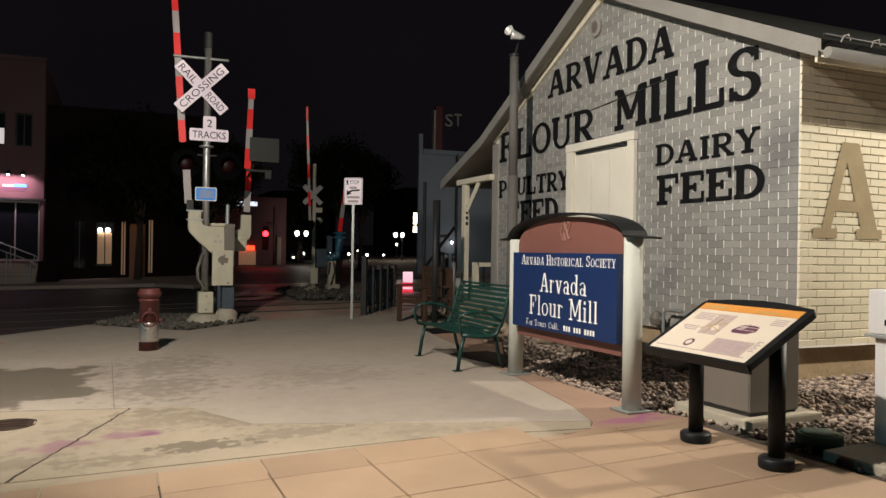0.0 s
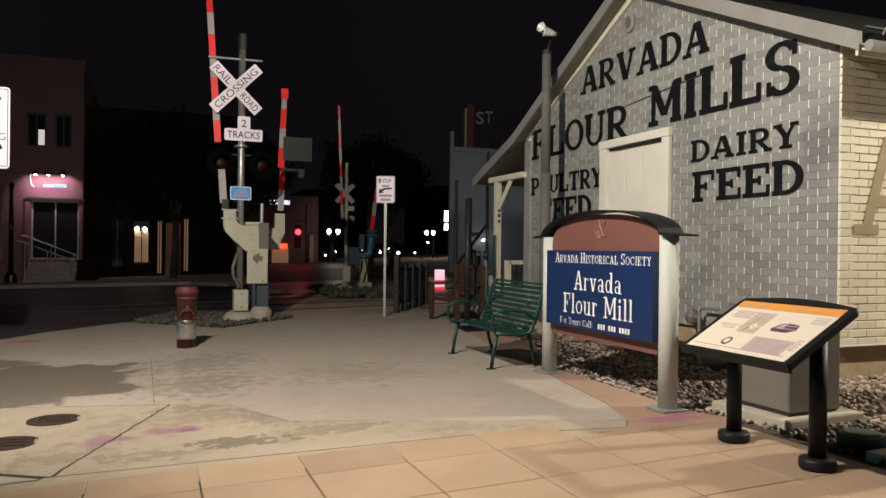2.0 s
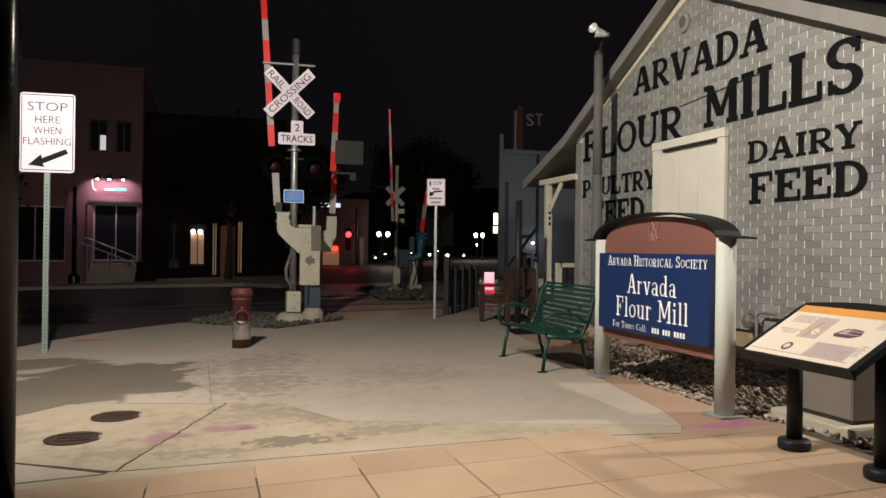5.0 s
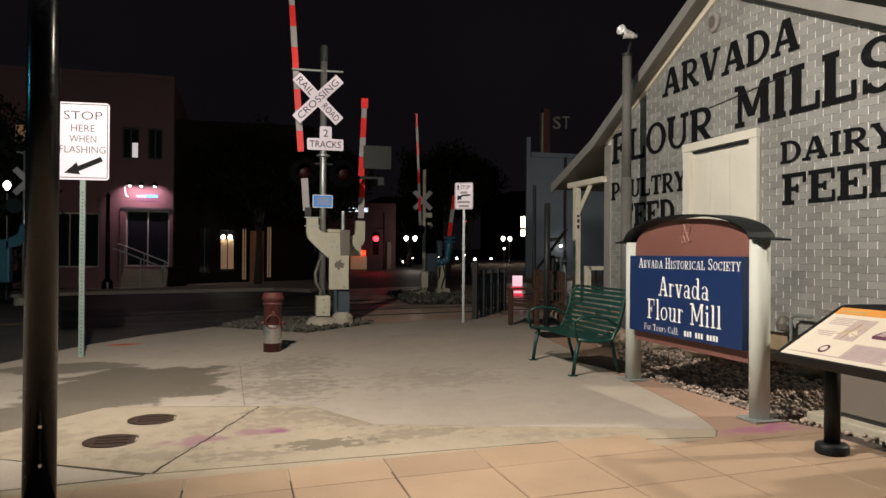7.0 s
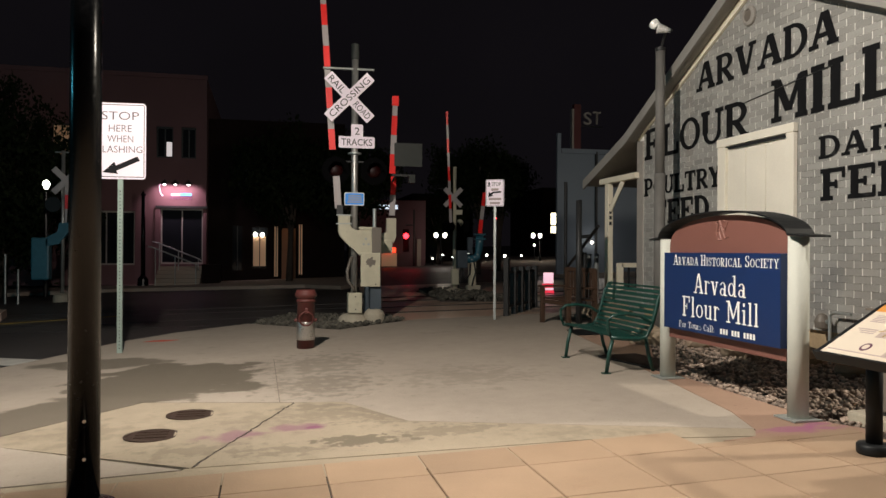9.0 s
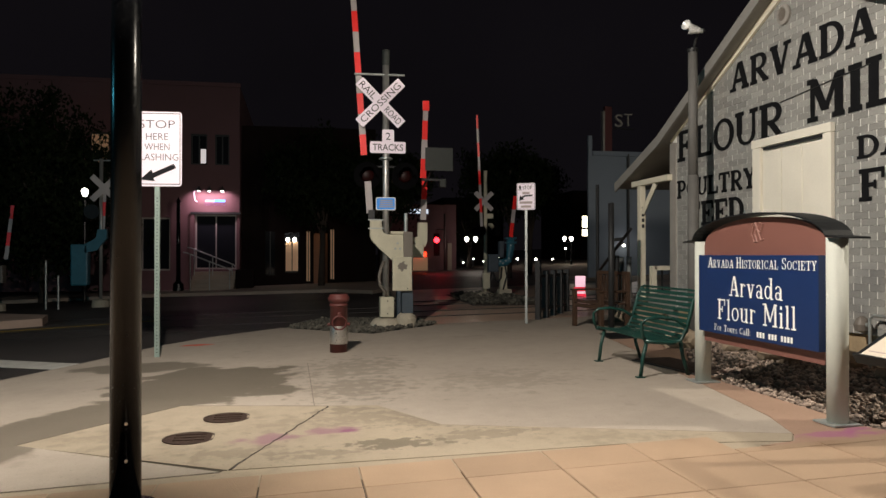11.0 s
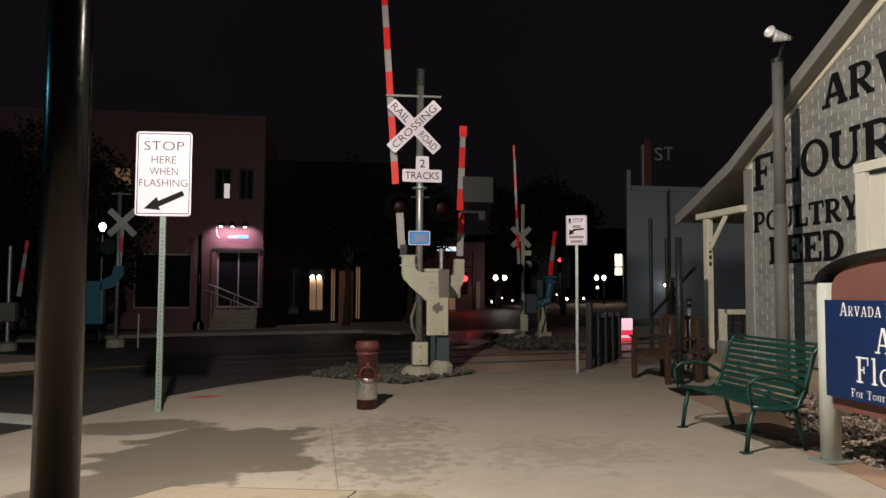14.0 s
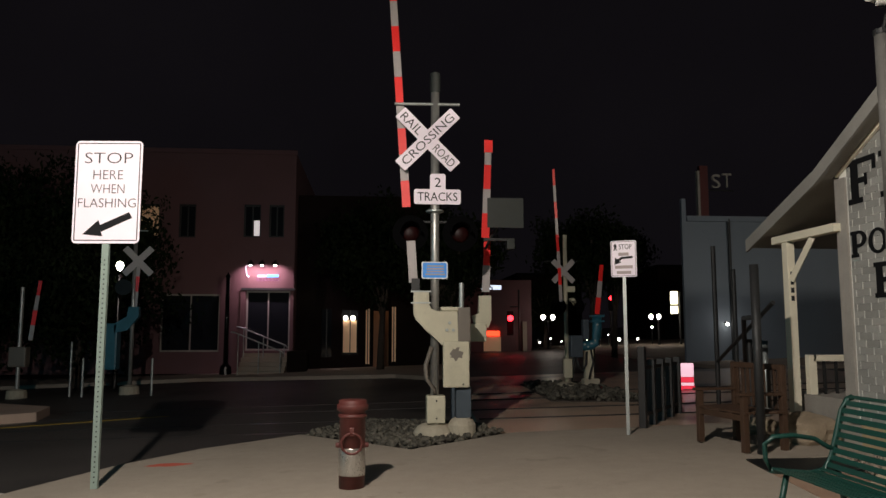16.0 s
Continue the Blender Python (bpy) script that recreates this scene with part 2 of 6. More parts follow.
M_INK = mat("sign_black", (0.012, 0.012, 0.014), 0.7, var=0.1, bump=0, spec=0.15)
M_RED = mat("red_sheeting", (0.92, 0.025, 0.022), 0.35, var=0.08, scale=9, bump=0)
M_ARMGREY = mat("grey_sheeting", (0.40, 0.365, 0.36), 0.45, var=0.15, scale=9, bump=0)
M_SIGNBLUE = mat("blue_sign_sheeting", (0.045, 0.33, 0.95), 0.4, var=0.1, bump=0)
M_PAPER = mat("cream_print", (0.68, 0.60, 0.49), 0.42, var=0.07, scale=8, bump=0)
M_ORANGE = mat("orange_print", (0.66, 0.29, 0.06), 0.42, var=0.08, scale=8, bump=0)
M_VIOLET = mat("mauve_wash", (0.45, 0.36, 0.32), 0.45, var=0.3, scale=25, bump=0)
M_PLUM = mat("plum_print", (0.12, 0.045, 0.08), 0.45, var=0.2, scale=30, bump=0)
M_MAUVE = mat("mauve_print", (0.42, 0.33, 0.33), 0.45, var=0.2, scale=30, bump=0)
M_OCHRE = mat("ochre_print", (0.45, 0.33, 0.15), 0.45, var=0.2, scale=30, bump=0)
M_CABINET = mat("warm_grey_cabinet", (0.16, 0.14, 0.118), 0.5, var=0.12, scale=3, fine=60, bump=0.05)
M_WHITEBOX = mat("white_metal", (0.62, 0.62, 0.62), 0.4, var=0.08, scale=3, bump=0.03)
M_VALVE = mat("green_plastic_lid", (0.02, 0.06, 0.04), 0.6, var=0.2, scale=20)
M_WOOD = mat("brown_stained_wood", (0.062, 0.033, 0.019), 0.6, var=0.4, scale=9, fine=60, bump=0.2)
M_IRON = mat("rusty_iron_lid", (0.05, 0.03, 0.022), 0.6, 0.3, var=0.4, scale=14, fine=60, bump=0.4)
M_BOULDER = mat("tan_boulder", (0.30, 0.24, 0.17), 0.9, var=0.35, scale=4, fine=30, bump=0.5)
M_YELLOW = mat("yellow_road_paint", (0.42, 0.28, 0.03), 0.7, var=0.4, scale=5)
M_ROADWHITE = mat("white_road_paint", (0.55, 0.53, 0.48), 0.7, var=0.3, scale=5)
M_STUCCO = mat("rose_stucco", (0.14, 0.072, 0.078), 0.85, var=0.15, scale=0.8, fine=30, bump=0.3)
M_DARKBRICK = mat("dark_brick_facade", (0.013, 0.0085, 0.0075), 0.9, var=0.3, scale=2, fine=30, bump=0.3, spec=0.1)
M_GREYWALL = mat("grey_slate_wall", (0.22, 0.26, 0.31), 0.85, var=0.15, scale=0.6, fine=20)
M_FIN = mat("oxblood_fin", (0.10, 0.02, 0.02), 0.6, var=0.2)
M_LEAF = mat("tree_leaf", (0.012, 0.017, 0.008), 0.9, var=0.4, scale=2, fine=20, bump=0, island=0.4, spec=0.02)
M_BARK = mat("tree_bark", (0.06, 0.045, 0.035), 0.9, var=0.4, scale=6, fine=40, bump=0.5)
M_RAIL = mat("worn_rail_steel", (0.05, 0.047, 0.045), 0.5, 0.7, var=0.3, scale=9)
M_COLUMN = mat("orange_stone_column", (0.30, 0.15, 0.085), 0.8, var=0.25, scale=2)
G_LAMP = glow("lamp_globe", (1.0, 0.93, 0.82), 9)
G_GOOSE = glow("gooseneck_bulb", (1.0, 0.9, 0.85), 12)
M_ALU = mat("polished_floodlight", (0.85, 0.85, 0.82), 0.25, 0.25, var=0.2, scale=12)
M_EMBLEM = mat("pale_brown_emblem", (0.30, 0.15, 0.12), 0.5, var=0.15, scale=12)
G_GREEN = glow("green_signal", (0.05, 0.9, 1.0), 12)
G_RED = glow("red_signal", (1.0, 0.02, 0.03), 9)
G_NEON = glow("red_neon", (1.0, 0.06, 0.02), 2.5)
G_WINDOW = glow("lit_window", (0.95, 0.86, 0.85), 0.55)
G_WARM = glow("warm_window", (1.0, 0.62, 0.36), 0.06)
G_SHOP = glow("lit_shop_window", (1.0, 0.72, 0.62), 0.45)
G_SIGNY = glow("lit_box_sign", (1.0, 0.9, 0.6), 5)
# emission stands in for light thrown back by reflective sheeting
G_PINK = glow("pink_reflector_glow", (1.0, 0.62, 0.72), 0.95)
G_REDSIGN = glow("red_reflector_glow", (1.0, 0.05, 0.09), 0.85)
G_BLUEWHITE = glow("lit_letters", (0.75, 0.85, 1.0), 1.2)
m, t, p = nodes_of("dark_window_glass")
p.inputs["Base Color"].default_value, p.inputs["Roughness"].default_value = (0.012, 0.014, 0.017, 1), 0.06
M_GLASS = m
m, t, p = nodes_of("red_lens")
p.inputs["Base Color"].default_value, p.inputs["Roughness"].default_value = (0.012, 0.001, 0.001, 1), 0.45
p.inputs["Specular IOR Level"].default_value = 0.15
M_LENS = m

# ---- building blocks ----


def mesh_of(name, bm, material, smooth=False):
    me = bpy.data.meshes.new(name)
    bmesh.ops.recalc_face_normals(bm, faces=bm.faces)
    if smooth:
        for f in bm.faces:
            f.smooth = len(f.verts) == 4
    bm.to_mesh(me)
    bm.free()
    me.materials.append(material)
    return me


def part(name, bm, material, parent, label="", smooth=False):
    ob = new(name, mesh_of(name, bm, material, smooth))
    ob.parent = parent
    return tagged(ob, label)


PLAN = {}


def thing(name, label, category, x=0, y=0, z=0, turn=0.0, group="", kind="", level=False):
    """A thing that stands upright on the sloping ground; level: its place is not moved with the slope."""
    ob = new(name)
    ob.empty_display_size = 0.2
    if kind == "structure":
        ob.matrix_basis = SLOPE @ pose(x, y, z, 0, 0, turn)
    elif level:
        ob.matrix_basis = pose(x, y, z, 0, 0, turn)
    else:
        ob.matrix_basis = Matrix.Translation(SLOPE @ Vector((x, y, z))) @ pose(0, 0, 0, 0, 0, turn)
    PLAN[ob] = ob.matrix_basis.copy() if level or kind == "structure" else pose(x, y, z, 0, 0, turn)
    return tagged(ob, label, category, group, kind)


def solid(name, bm, material, label, category="", kind="", group="", smooth=False, at=None):
    """A one-mesh object laid out on the sloping ground, or upright at a place."""
    ob = new(name, mesh_of(name, bm, material, smooth))
    ob.matrix_basis = SLOPE if at is None else Matrix.Translation(SLOPE @ Vector(at))
    return tagged(ob, label, category, group, kind)


def box(x0, x1, y0, y1, z0, z1, bevel=0.0, bm=None, m=None):
    b = bmesh.new()
    bmesh.ops.create_cube(b, size=1, matrix=Matrix.Translation(((x0 + x1) / 2, (y0 + y1) / 2, (z0 + z1) / 2)) @ Matrix.Diagonal((abs(x1 - x0), abs(y1 - y0), abs(z1 - z0), 1)))
    if bevel:
        bmesh.ops.bevel(b, geom=b.edges[:], offset=bevel, segments=2, affect="EDGES", profile=0.6)
    if m is not None:
        b.transform(m)
    return joined(b, bm)


def joined(b, bm):
    if bm is None:
        return b
    me = bpy.data.meshes.new("tmp")
    b.to_mesh(me)
    b.free()
    bm.from_mesh(me)
    bpy.data.meshes.remove(me)
    return bm


def rod(a, b, r, r2=None, seg=14, bm=None):
    """A round bar from a to b, tapering from r to r2."""
    a, b = Vector(a), Vector(b)
    k = bmesh.new()
    q = (b - a).to_track_quat("Z", "Y").to_matrix().to_4x4()
    bmesh.ops.create_cone(k, cap_ends=True, segments=seg, radius1=r, radius2=r if r2 is None else r2, depth=(b - a).length, matrix=Matrix.Translation((a + b) / 2) @ q)
    return joined(k, bm)


def lathe(profile, seg=24, x=0, y=0, bm=None):
    """A turned body: (radius, height) from the bottom up."""
    b = bmesh.new()
    rings = [[b.verts.new((x + r * math.cos(2 * math.pi * i / seg), y + r * math.sin(2 * math.pi * i / seg), z)) for i in range(seg)] for r, z in profile]
    for lo, hi in zip(rings, rings[1:]):
        for i in range(seg):
            b.faces.new((lo[i], lo[(i + 1) % seg], hi[(i + 1) % seg], hi[i]))
    b.faces.new(rings[0][::-1])
    b.faces.new(rings[-1])
    return joined(b, bm)


def prism(points, lo, hi, axis="z", bm=None):
    """A flat shape given by its corners, thick from lo to hi along an axis. axis x: corners are (y, z); y: (x, z); z: (x, y)."""
    place = {"z": lambda u, v, w: (u, v, w), "y": lambda u, v, w: (u, w, v), "x": lambda u, v, w: (w, u, v)}[axis]
    b = bmesh.new()
    lower, upper = [b.verts.new(place(u, v, lo)) for u, v in points], [b.verts.new(place(u, v, hi)) for u, v in points]
    b.faces.new(lower[::-1])
    b.faces.new(upper)
    n = len(points)
    for i in range(n):
        b.faces.new((lower[i], lower[(i + 1) % n], upper[(i + 1) % n], upper[i]))
    return joined(b, bm)


def tube(points, r, seg=10, bm=None):
    """A bent pipe through the points."""
    pts = [Vector(q) for q in points]
    b = bmesh.new()
    rings = []
    for i, q in enumerate(pts):
        d = (pts[min(i + 1, len(pts) - 1)] - pts[max(i - 1, 0)]).normalized()
        side = d.cross(Vector((0, 0, 1)) if abs(d.z) < 0.9 else Vector((0, 1, 0))).normalized()
        up = side.cross(d)
        rings.append([b.verts.new(q + r * (math.cos(2 * math.pi * k / seg) * side + math.sin(2 * math.pi * k / seg) * up)) for k in range(seg)])
    for lo, hi in zip(rings, rings[1:]):
        for k in range(seg):
            b.faces.new((lo[k], lo[(k + 1) % seg], hi[(k + 1) % seg], hi[k]))
    b.faces.new(rings[0][::-1])
    b.faces.new(rings[-1])
    return joined(b, bm)


def plate(w, h, r, t, seg=5):
    """A rounded sheet, w wide along x and h high along z, facing -y, its back at y = 0."""
    pts = []
    for cx, cz, a0 in ((w / 2 - r, h / 2 - r, 0), (-w / 2 + r, h / 2 - r, 90), (-w / 2 + r, -h / 2 + r, 180), (w / 2 - r, -h / 2 + r, 270)):
        pts += [(cx + r * math.cos(radians(a0 + 90 * k / seg)), cz + r * math.sin(radians(a0 + 90 * k / seg))) for k in range(seg + 1)]
    return prism(pts, -t, 0, "y")


def writing(text, width, height, thick=0.002, thin=0.0):
    """The text as a mesh in the x-z plane facing -y, its lower left corner at the origin, width by height."""
    c = bpy.data.curves.new("writing", "FONT")
    c.body, c.extrude, c.resolution_u, c.offset = text, 0.01, 3, -thin
    o = new("writing", c)
    bpy.context.view_layer.update()
    me = bpy.data.meshes.new_from_object(o.evaluated_get(bpy.context.evaluated_depsgraph_get()))
    bpy.data.objects.remove(o)
    bpy.data.curves.remove(c)
    b = bmesh.new()
    b.from_mesh(me)
    bpy.data.meshes.remove(me)
    xs, ys = [v.co.x for v in b.verts], [v.co.y for v in b.verts]
    x0, y0, sx, sy = min(xs), min(ys), max(xs) - min(xs), max(ys) - min(ys)
    for v in b.verts:
        v.co = Vector(((v.co.x - x0) / sx * width, -thick / 2 - v.co.z / 0.01 * thick / 2, (v.co.y - y0) / sy * height))
    return b


def bars(rows, width, height, gap=0.45):
    """Unreadable writing: plain bars in rows."""
    b = bmesh.new()
    step = height / rows
    for i in range(rows):
        w = width * (0.72 + 0.28 * random.random())
        box(-w / 2, w / 2, -0.002, 0, -height / 2 + i * step, -height / 2 + i * step + step * (1 - gap), bm=b)
    return b


def moved(b, m):
    b.transform(m)
    return b


FACE_WEST = Matrix.Rotation(radians(-90), 4, "Z")   # turns what faces -y so that it faces -x

# slab-serif glyphs for painted lettering: bars (x0, y0, x1, y1, thickness), bows (cx, cy, rx, ry, from, to, thickness)
GLYPHS = {
    "A": [(0.16, 0, 0.47, 1, 0.11), (0.84, 0, 0.53, 1, 0.2), (0.28, 0.33, 0.72, 0.33, 0.10), (0, 0.045, 0.34, 0.045, 0.09), (0.62, 0.045, 1, 0.045, 0.09)],
    "R": [(0.2, 0, 0.2, 1, 0.2), (0, 0.045, 0.4, 0.045, 0.09), (0, 0.955, 0.5, 0.955, 0.09), (0.3, 0.47, 0.5, 0.47, 0.09), (0.48, 0.715, 0.3, 0.24, -90, 90, 0.17), (0.45, 0.47, 0.82, 0.05, 0.19), (0.68, 0.045, 1, 0.045, 0.09)],
    "V": [(0.17, 1, 0.49, 0, 0.2), (0.83, 1, 0.52, 0, 0.11), (0, 0.955, 0.38, 0.955, 0.09), (0.64, 0.955, 1, 0.955, 0.09)],
    "D": [(0.2, 0, 0.2, 1, 0.2), (0, 0.045, 0.5, 0.045, 0.09), (0, 0.955, 0.5, 0.955, 0.09), (0.42, 0.5, 0.46, 0.45, -90, 90, 0.18)],
    "F": [(0.24, 0, 0.24, 1, 0.2), (0, 0.045, 0.5, 0.045, 0.09), (0, 0.955, 0.95, 0.955, 0.09), (0.9, 0.68, 0.9, 1, 0.09), (0.3, 0.5, 0.62, 0.5, 0.09), (0.62, 0.36, 0.62, 0.64, 0.08)],
    "L": [(0.24, 0, 0.24, 1, 0.2), (0, 0.955, 0.5, 0.955, 0.09), (0, 0.045, 0.95, 0.045, 0.09), (0.92, 0, 0.92, 0.36, 0.09)],
    "O": [(0.5, 0.5, 0.40, 0.44, 0, 360, 0.17)],
    "U": [(0.19, 0.35, 0.19, 1, 0.2), (0.81, 0.35, 0.81, 1, 0.11), (0.5, 0.36, 0.31, 0.3, 180, 360, 0.14), (0, 0.955, 0.4, 0.955, 0.09), (0.64, 0.955, 1, 0.955, 0.09)],
    "M": [(0.15, 0, 0.15, 1, 0.12), (0.85, 0, 0.85, 1, 0.2), (0.17, 1, 0.5, 0.2, 0.17), (0.82, 1, 0.5, 0.2, 0.11), (0, 0.045, 0.3, 0.045, 0.09), (0.68, 0.045, 1, 0.045, 0.09), (0, 0.955, 0.2, 0.955, 0.09), (0.8, 0.955, 1, 0.955, 0.09)],
    "I": [(0.5, 0, 0.5, 1, 0.2), (0.1, 0.045, 0.9, 0.045, 0.09), (0.1, 0.955, 0.9, 0.955, 0.09)],
    "S": [(0.5, 0.73, 0.33, 0.22, 20, 270, 0.16), (0.5, 0.27, 0.33, 0.22, -160, 90, 0.16), (0.83, 0.7, 0.83, 0.97, 0.08), (0.16, 0.03, 0.16, 0.3, 0.08)],
    "Y": [(0.16, 1, 0.5, 0.45, 0.2), (0.84, 1, 0.52, 0.45, 0.11), (0.5, 0, 0.5, 0.5, 0.2), (0.25, 0.045, 0.75, 0.045, 0.09), (0, 0.955, 0.36, 0.955, 0.09), (0.66, 0.955, 1, 0.955, 0.09)],
    "E": [(0.24, 0, 0.24, 1, 0.2), (0, 0.045, 0.95, 0.045, 0.09), (0, 0.955, 0.92, 0.955, 0.09), (0.9, 0.68, 0.9, 1, 0.09), (0.92, 0, 0.92, 0.34, 0.09), (0.3, 0.5, 0.62, 0.5, 0.09), (0.62, 0.36, 0.62, 0.64, 0.08)],
    "P": [(0.24, 0, 0.24, 1, 0.2), (0, 0.045, 0.48, 0.045, 0.09), (0, 0.955, 0.5, 0.955, 0.09), (0.34, 0.42, 0.5, 0.42, 0.09), (0.48, 0.69, 0.36, 0.27, -90, 90, 0.17)],
    "H": [(0.2, 0, 0.2, 1, 0.2), (0.8, 0, 0.8, 1, 0.2), (0.2, 0.5, 0.8, 0.5, 0.09), (0, 0.045, 0.4, 0.045, 0.09), (0.6, 0.045, 1, 0.045, 0.09), (0, 0.955, 0.4, 0.955, 0.09), (0.6, 0.955, 1, 0.955, 0.09)],
    "C": [(0.54, 0.5, 0.42, 0.44, 42, 318, 0.18), (0.88, 0.66, 0.88, 0.97, 0.08)],
    "r": [(0.28, 0, 0.28, 0.66, 0.18), (0.02, 0.035, 0.58, 0.035, 0.07), (0.05, 0.63, 0.28, 0.63, 0.07), (0.66, 0.4, 0.3, 0.22, 35, 150, 0.14)],
    "v": [(0.2, 0.66, 0.5, 0, 0.18), (0.8, 0.66, 0.52, 0, 0.1), (0, 0.63, 0.4, 0.63, 0.07), (0.62, 0.63, 1, 0.63, 0.07)],
    "a": [(0.4, 0.19, 0.26, 0.16, 0, 360, 0.13), (0.72, 0, 0.72, 0.5, 0.18), (0.44, 0.46, 0.28, 0.17, 0, 165, 0.13), (0.72, 0.035, 1, 0.035, 0.07)],
    "d": [(0.74, 0, 0.74, 1, 0.18), (0.5, 0.965, 0.74, 0.965, 0.07), (0.74, 0.035, 1, 0.035, 0.07), (0.4, 0.33, 0.3, 0.29, 0, 360, 0.15)],
    "l": [(0.5, 0, 0.5, 1, 0.18), (0.05, 0.035, 0.95, 0.035, 0.07), (0.1, 0.965, 0.5, 0.965, 0.07)],
    "o": [(0.5, 0.33, 0.38, 0.29, 0, 360, 0.15)],
    "u": [(0.22, 0.18, 0.22, 0.66, 0.18), (0.76, 0, 0.76, 0.66, 0.18), (0.46, 0.2, 0.25, 0.17, 180, 360, 0.13), (0.02, 0.63, 0.22, 0.63, 0.07), (0.55, 0.63, 0.76, 0.63, 0.07), (0.76, 0.035, 1, 0.035, 0.07)],
    "i": [(0.5, 0, 0.5, 0.66, 0.18), (0.05, 0.035, 0.95, 0.035, 0.07), (0.1, 0.63, 0.5, 0.63, 0.07), (0.5, 0.80, 0.5, 0.95, 0.19)],
    "s": [(0.5, 0.48, 0.32, 0.14, 20, 270, 0.12), (0.5, 0.18, 0.32, 0.14, -160, 90, 0.12)],
    ":": [(0.5, 0.02, 0.5, 0.16, 0.16), (0.5, 0.48, 0.5, 0.62, 0.16)],
    "T": [(0.5, 0, 0.5, 1, 0.2), (0.25, 0.045, 0.75, 0.045, 0.09), (0.03, 0.955, 0.97, 0.955, 0.09), (0.07, 0.68, 0.07, 1, 0.08), (0.93, 0.68, 0.93, 1, 0.08)],
}


def glyph(ch, w, h, weight=1.38):
    """One painted letter in the x-z plane facing -y, w by h, each stroke a hair in front of the last."""
    b = bmesh.new()
    lift = 0.0

    def quad(pts):
        b.faces.new([b.verts.new((u * w, -lift, v * h)) for u, v in pts])
    for s in GLYPHS[ch]:
        lift += 0.0007
        if len(s) == 5:
            x0, y0, x1, y1, th = s
            th *= weight
            dx, dy = (x1 - x0) * w, (y1 - y0) * h
            n = math.hypot(dx, dy)
            ox, oy = -dy / n * th * h / 2 / w, dx / n * th / 2
            if abs(dy) > 0.3 * abs(dx) and abs(dx) > 0.01 * h:
                ox, oy = th * h / 2 / w * 1.1, 0
            quad([(x0 - ox, y0 - oy), (x1 - ox, y1 - oy), (x1 + ox, y1 + oy), (x0 + ox, y0 + oy)])
        else:
            cx, cy, rx, ry, a0, a1, th = s
            th *= weight
            n = 18
            for i in range(n):
                ring = []
                for a, sign in ((a0 + (a1 - a0) * i / n, 1), (a0 + (a1 - a0) * (i + 1) / n, 1), (a0 + (a1 - a0) * (i + 1) / n, -1), (a0 + (a1 - a0) * i / n, -1)):
                    c, d = math.cos(radians(a)), math.sin(radians(a))
                    tx = th * h / w * (0.35 + 0.65 * abs(c)) / 2
                    ty = th * (0.42 + 0.3 * abs(c)) / 2
                    ring.append((cx + (rx + sign * tx) * c, cy + (ry + sign * ty) * d))
                quad(ring)
    return b

# ---- ground ----
solid("ground", prism([(-400, -400), (400, -400), (400, 400), (-400, 400)], -1.0, -0.13), M_ASPHALT, "wet dark asphalt road in the night", "road", "structure")

plaza = thing("plaza", "pale stained concrete plaza with a kerb along the road", "pavement", kind="structure")
OUTLINE = [(-4.05, -4), (-4.05, 5.12), (-0.62, 5.24), (-2.3, 6.5), (-1.22, 7.72), (0.17, 7.2), (0.62, 7.06), (1.05, 6.1), (3.45, 4.98), (3.62, 5.52), (3.96, 7.57), (4.3, 9.3), (4.6, 11.4), (12, 11.4), (12, 14.3),
           (2.6, 14.35), (1.15, 13.25), (-0.42, 15.2), (-1.65, 14.15), (-2.38, 13.1), (-3.05, 11.5), (-3.95, 9.7), (-6.0, 5.2), (-10.2, -4)]
part("slab", prism(OUTLINE, -0.9, 0), M_PLAZA, plaza)
part("slab", prism([(-1.217, 7.716), (0.166, 7.196), (-0.572, 5.282), (-2.293, 6.499)], -0.9, -0.004), M_CREAM, plaza, "cream concrete slab with two iron lids")
# the cream of this wedge stands in for lamp light on the plaza
part("slab", prism([(0.174, 7.195), (0.63, 7.072), (1.062, 6.112), (3.462, 4.992), (3.32, 4.80), (2.19, 5.095), (-0.565, 5.272)], -0.9, -0.002), M_CREAM, plaza, "slab tinted cream for lamp light, stained purple")
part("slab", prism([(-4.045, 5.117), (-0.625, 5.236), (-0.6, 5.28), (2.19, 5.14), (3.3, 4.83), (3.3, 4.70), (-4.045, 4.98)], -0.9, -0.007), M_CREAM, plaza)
part("joint", prism([(0.012, 10.1), (0.02, 10.1), (0.048, 7.26), (0.04, 7.26)], -0.05, 0.002), M_SEAM, plaza)
crack = [(-0.568 + 0.738 * k / 40 + random.uniform(-0.012, 0.012), 5.277 + 1.918 * k / 40) for k in range(41)]
part("crack", prism([(x, y) for x, y in crack] + [(x + random.uniform(0.004, 0.02), y) for x, y in crack[::-1]], -0.05, 0.001), M_JOINT, plaza, "ragged dark crack")
part("slab", prism([(2.2, 5.2), (2.2, 5.02), (3.0, 4.745), (3.5, 4.74), (3.72, 5.6), (3.5, 5.6)], -0.9, -0.010), M_CREAM, plaza)

strip = solid("rosy_strip", prism([(3.05, 4.76), (3.34, 4.80), (3.45, 4.96), (3.635, 5.52), (3.975, 7.57), (4.315, 9.3), (4.615, 11.38), (5.5, 11.38), (5.1, 9.6), (4.45, 8.3), (4.12, 7.0), (4.08, 5.0), (4.25, 4.62), (3.9, 4.62)], -0.9, -0.003), M_STRIP,
              "rosy concrete strip between plaza and gravel bed", "pavement", "structure")
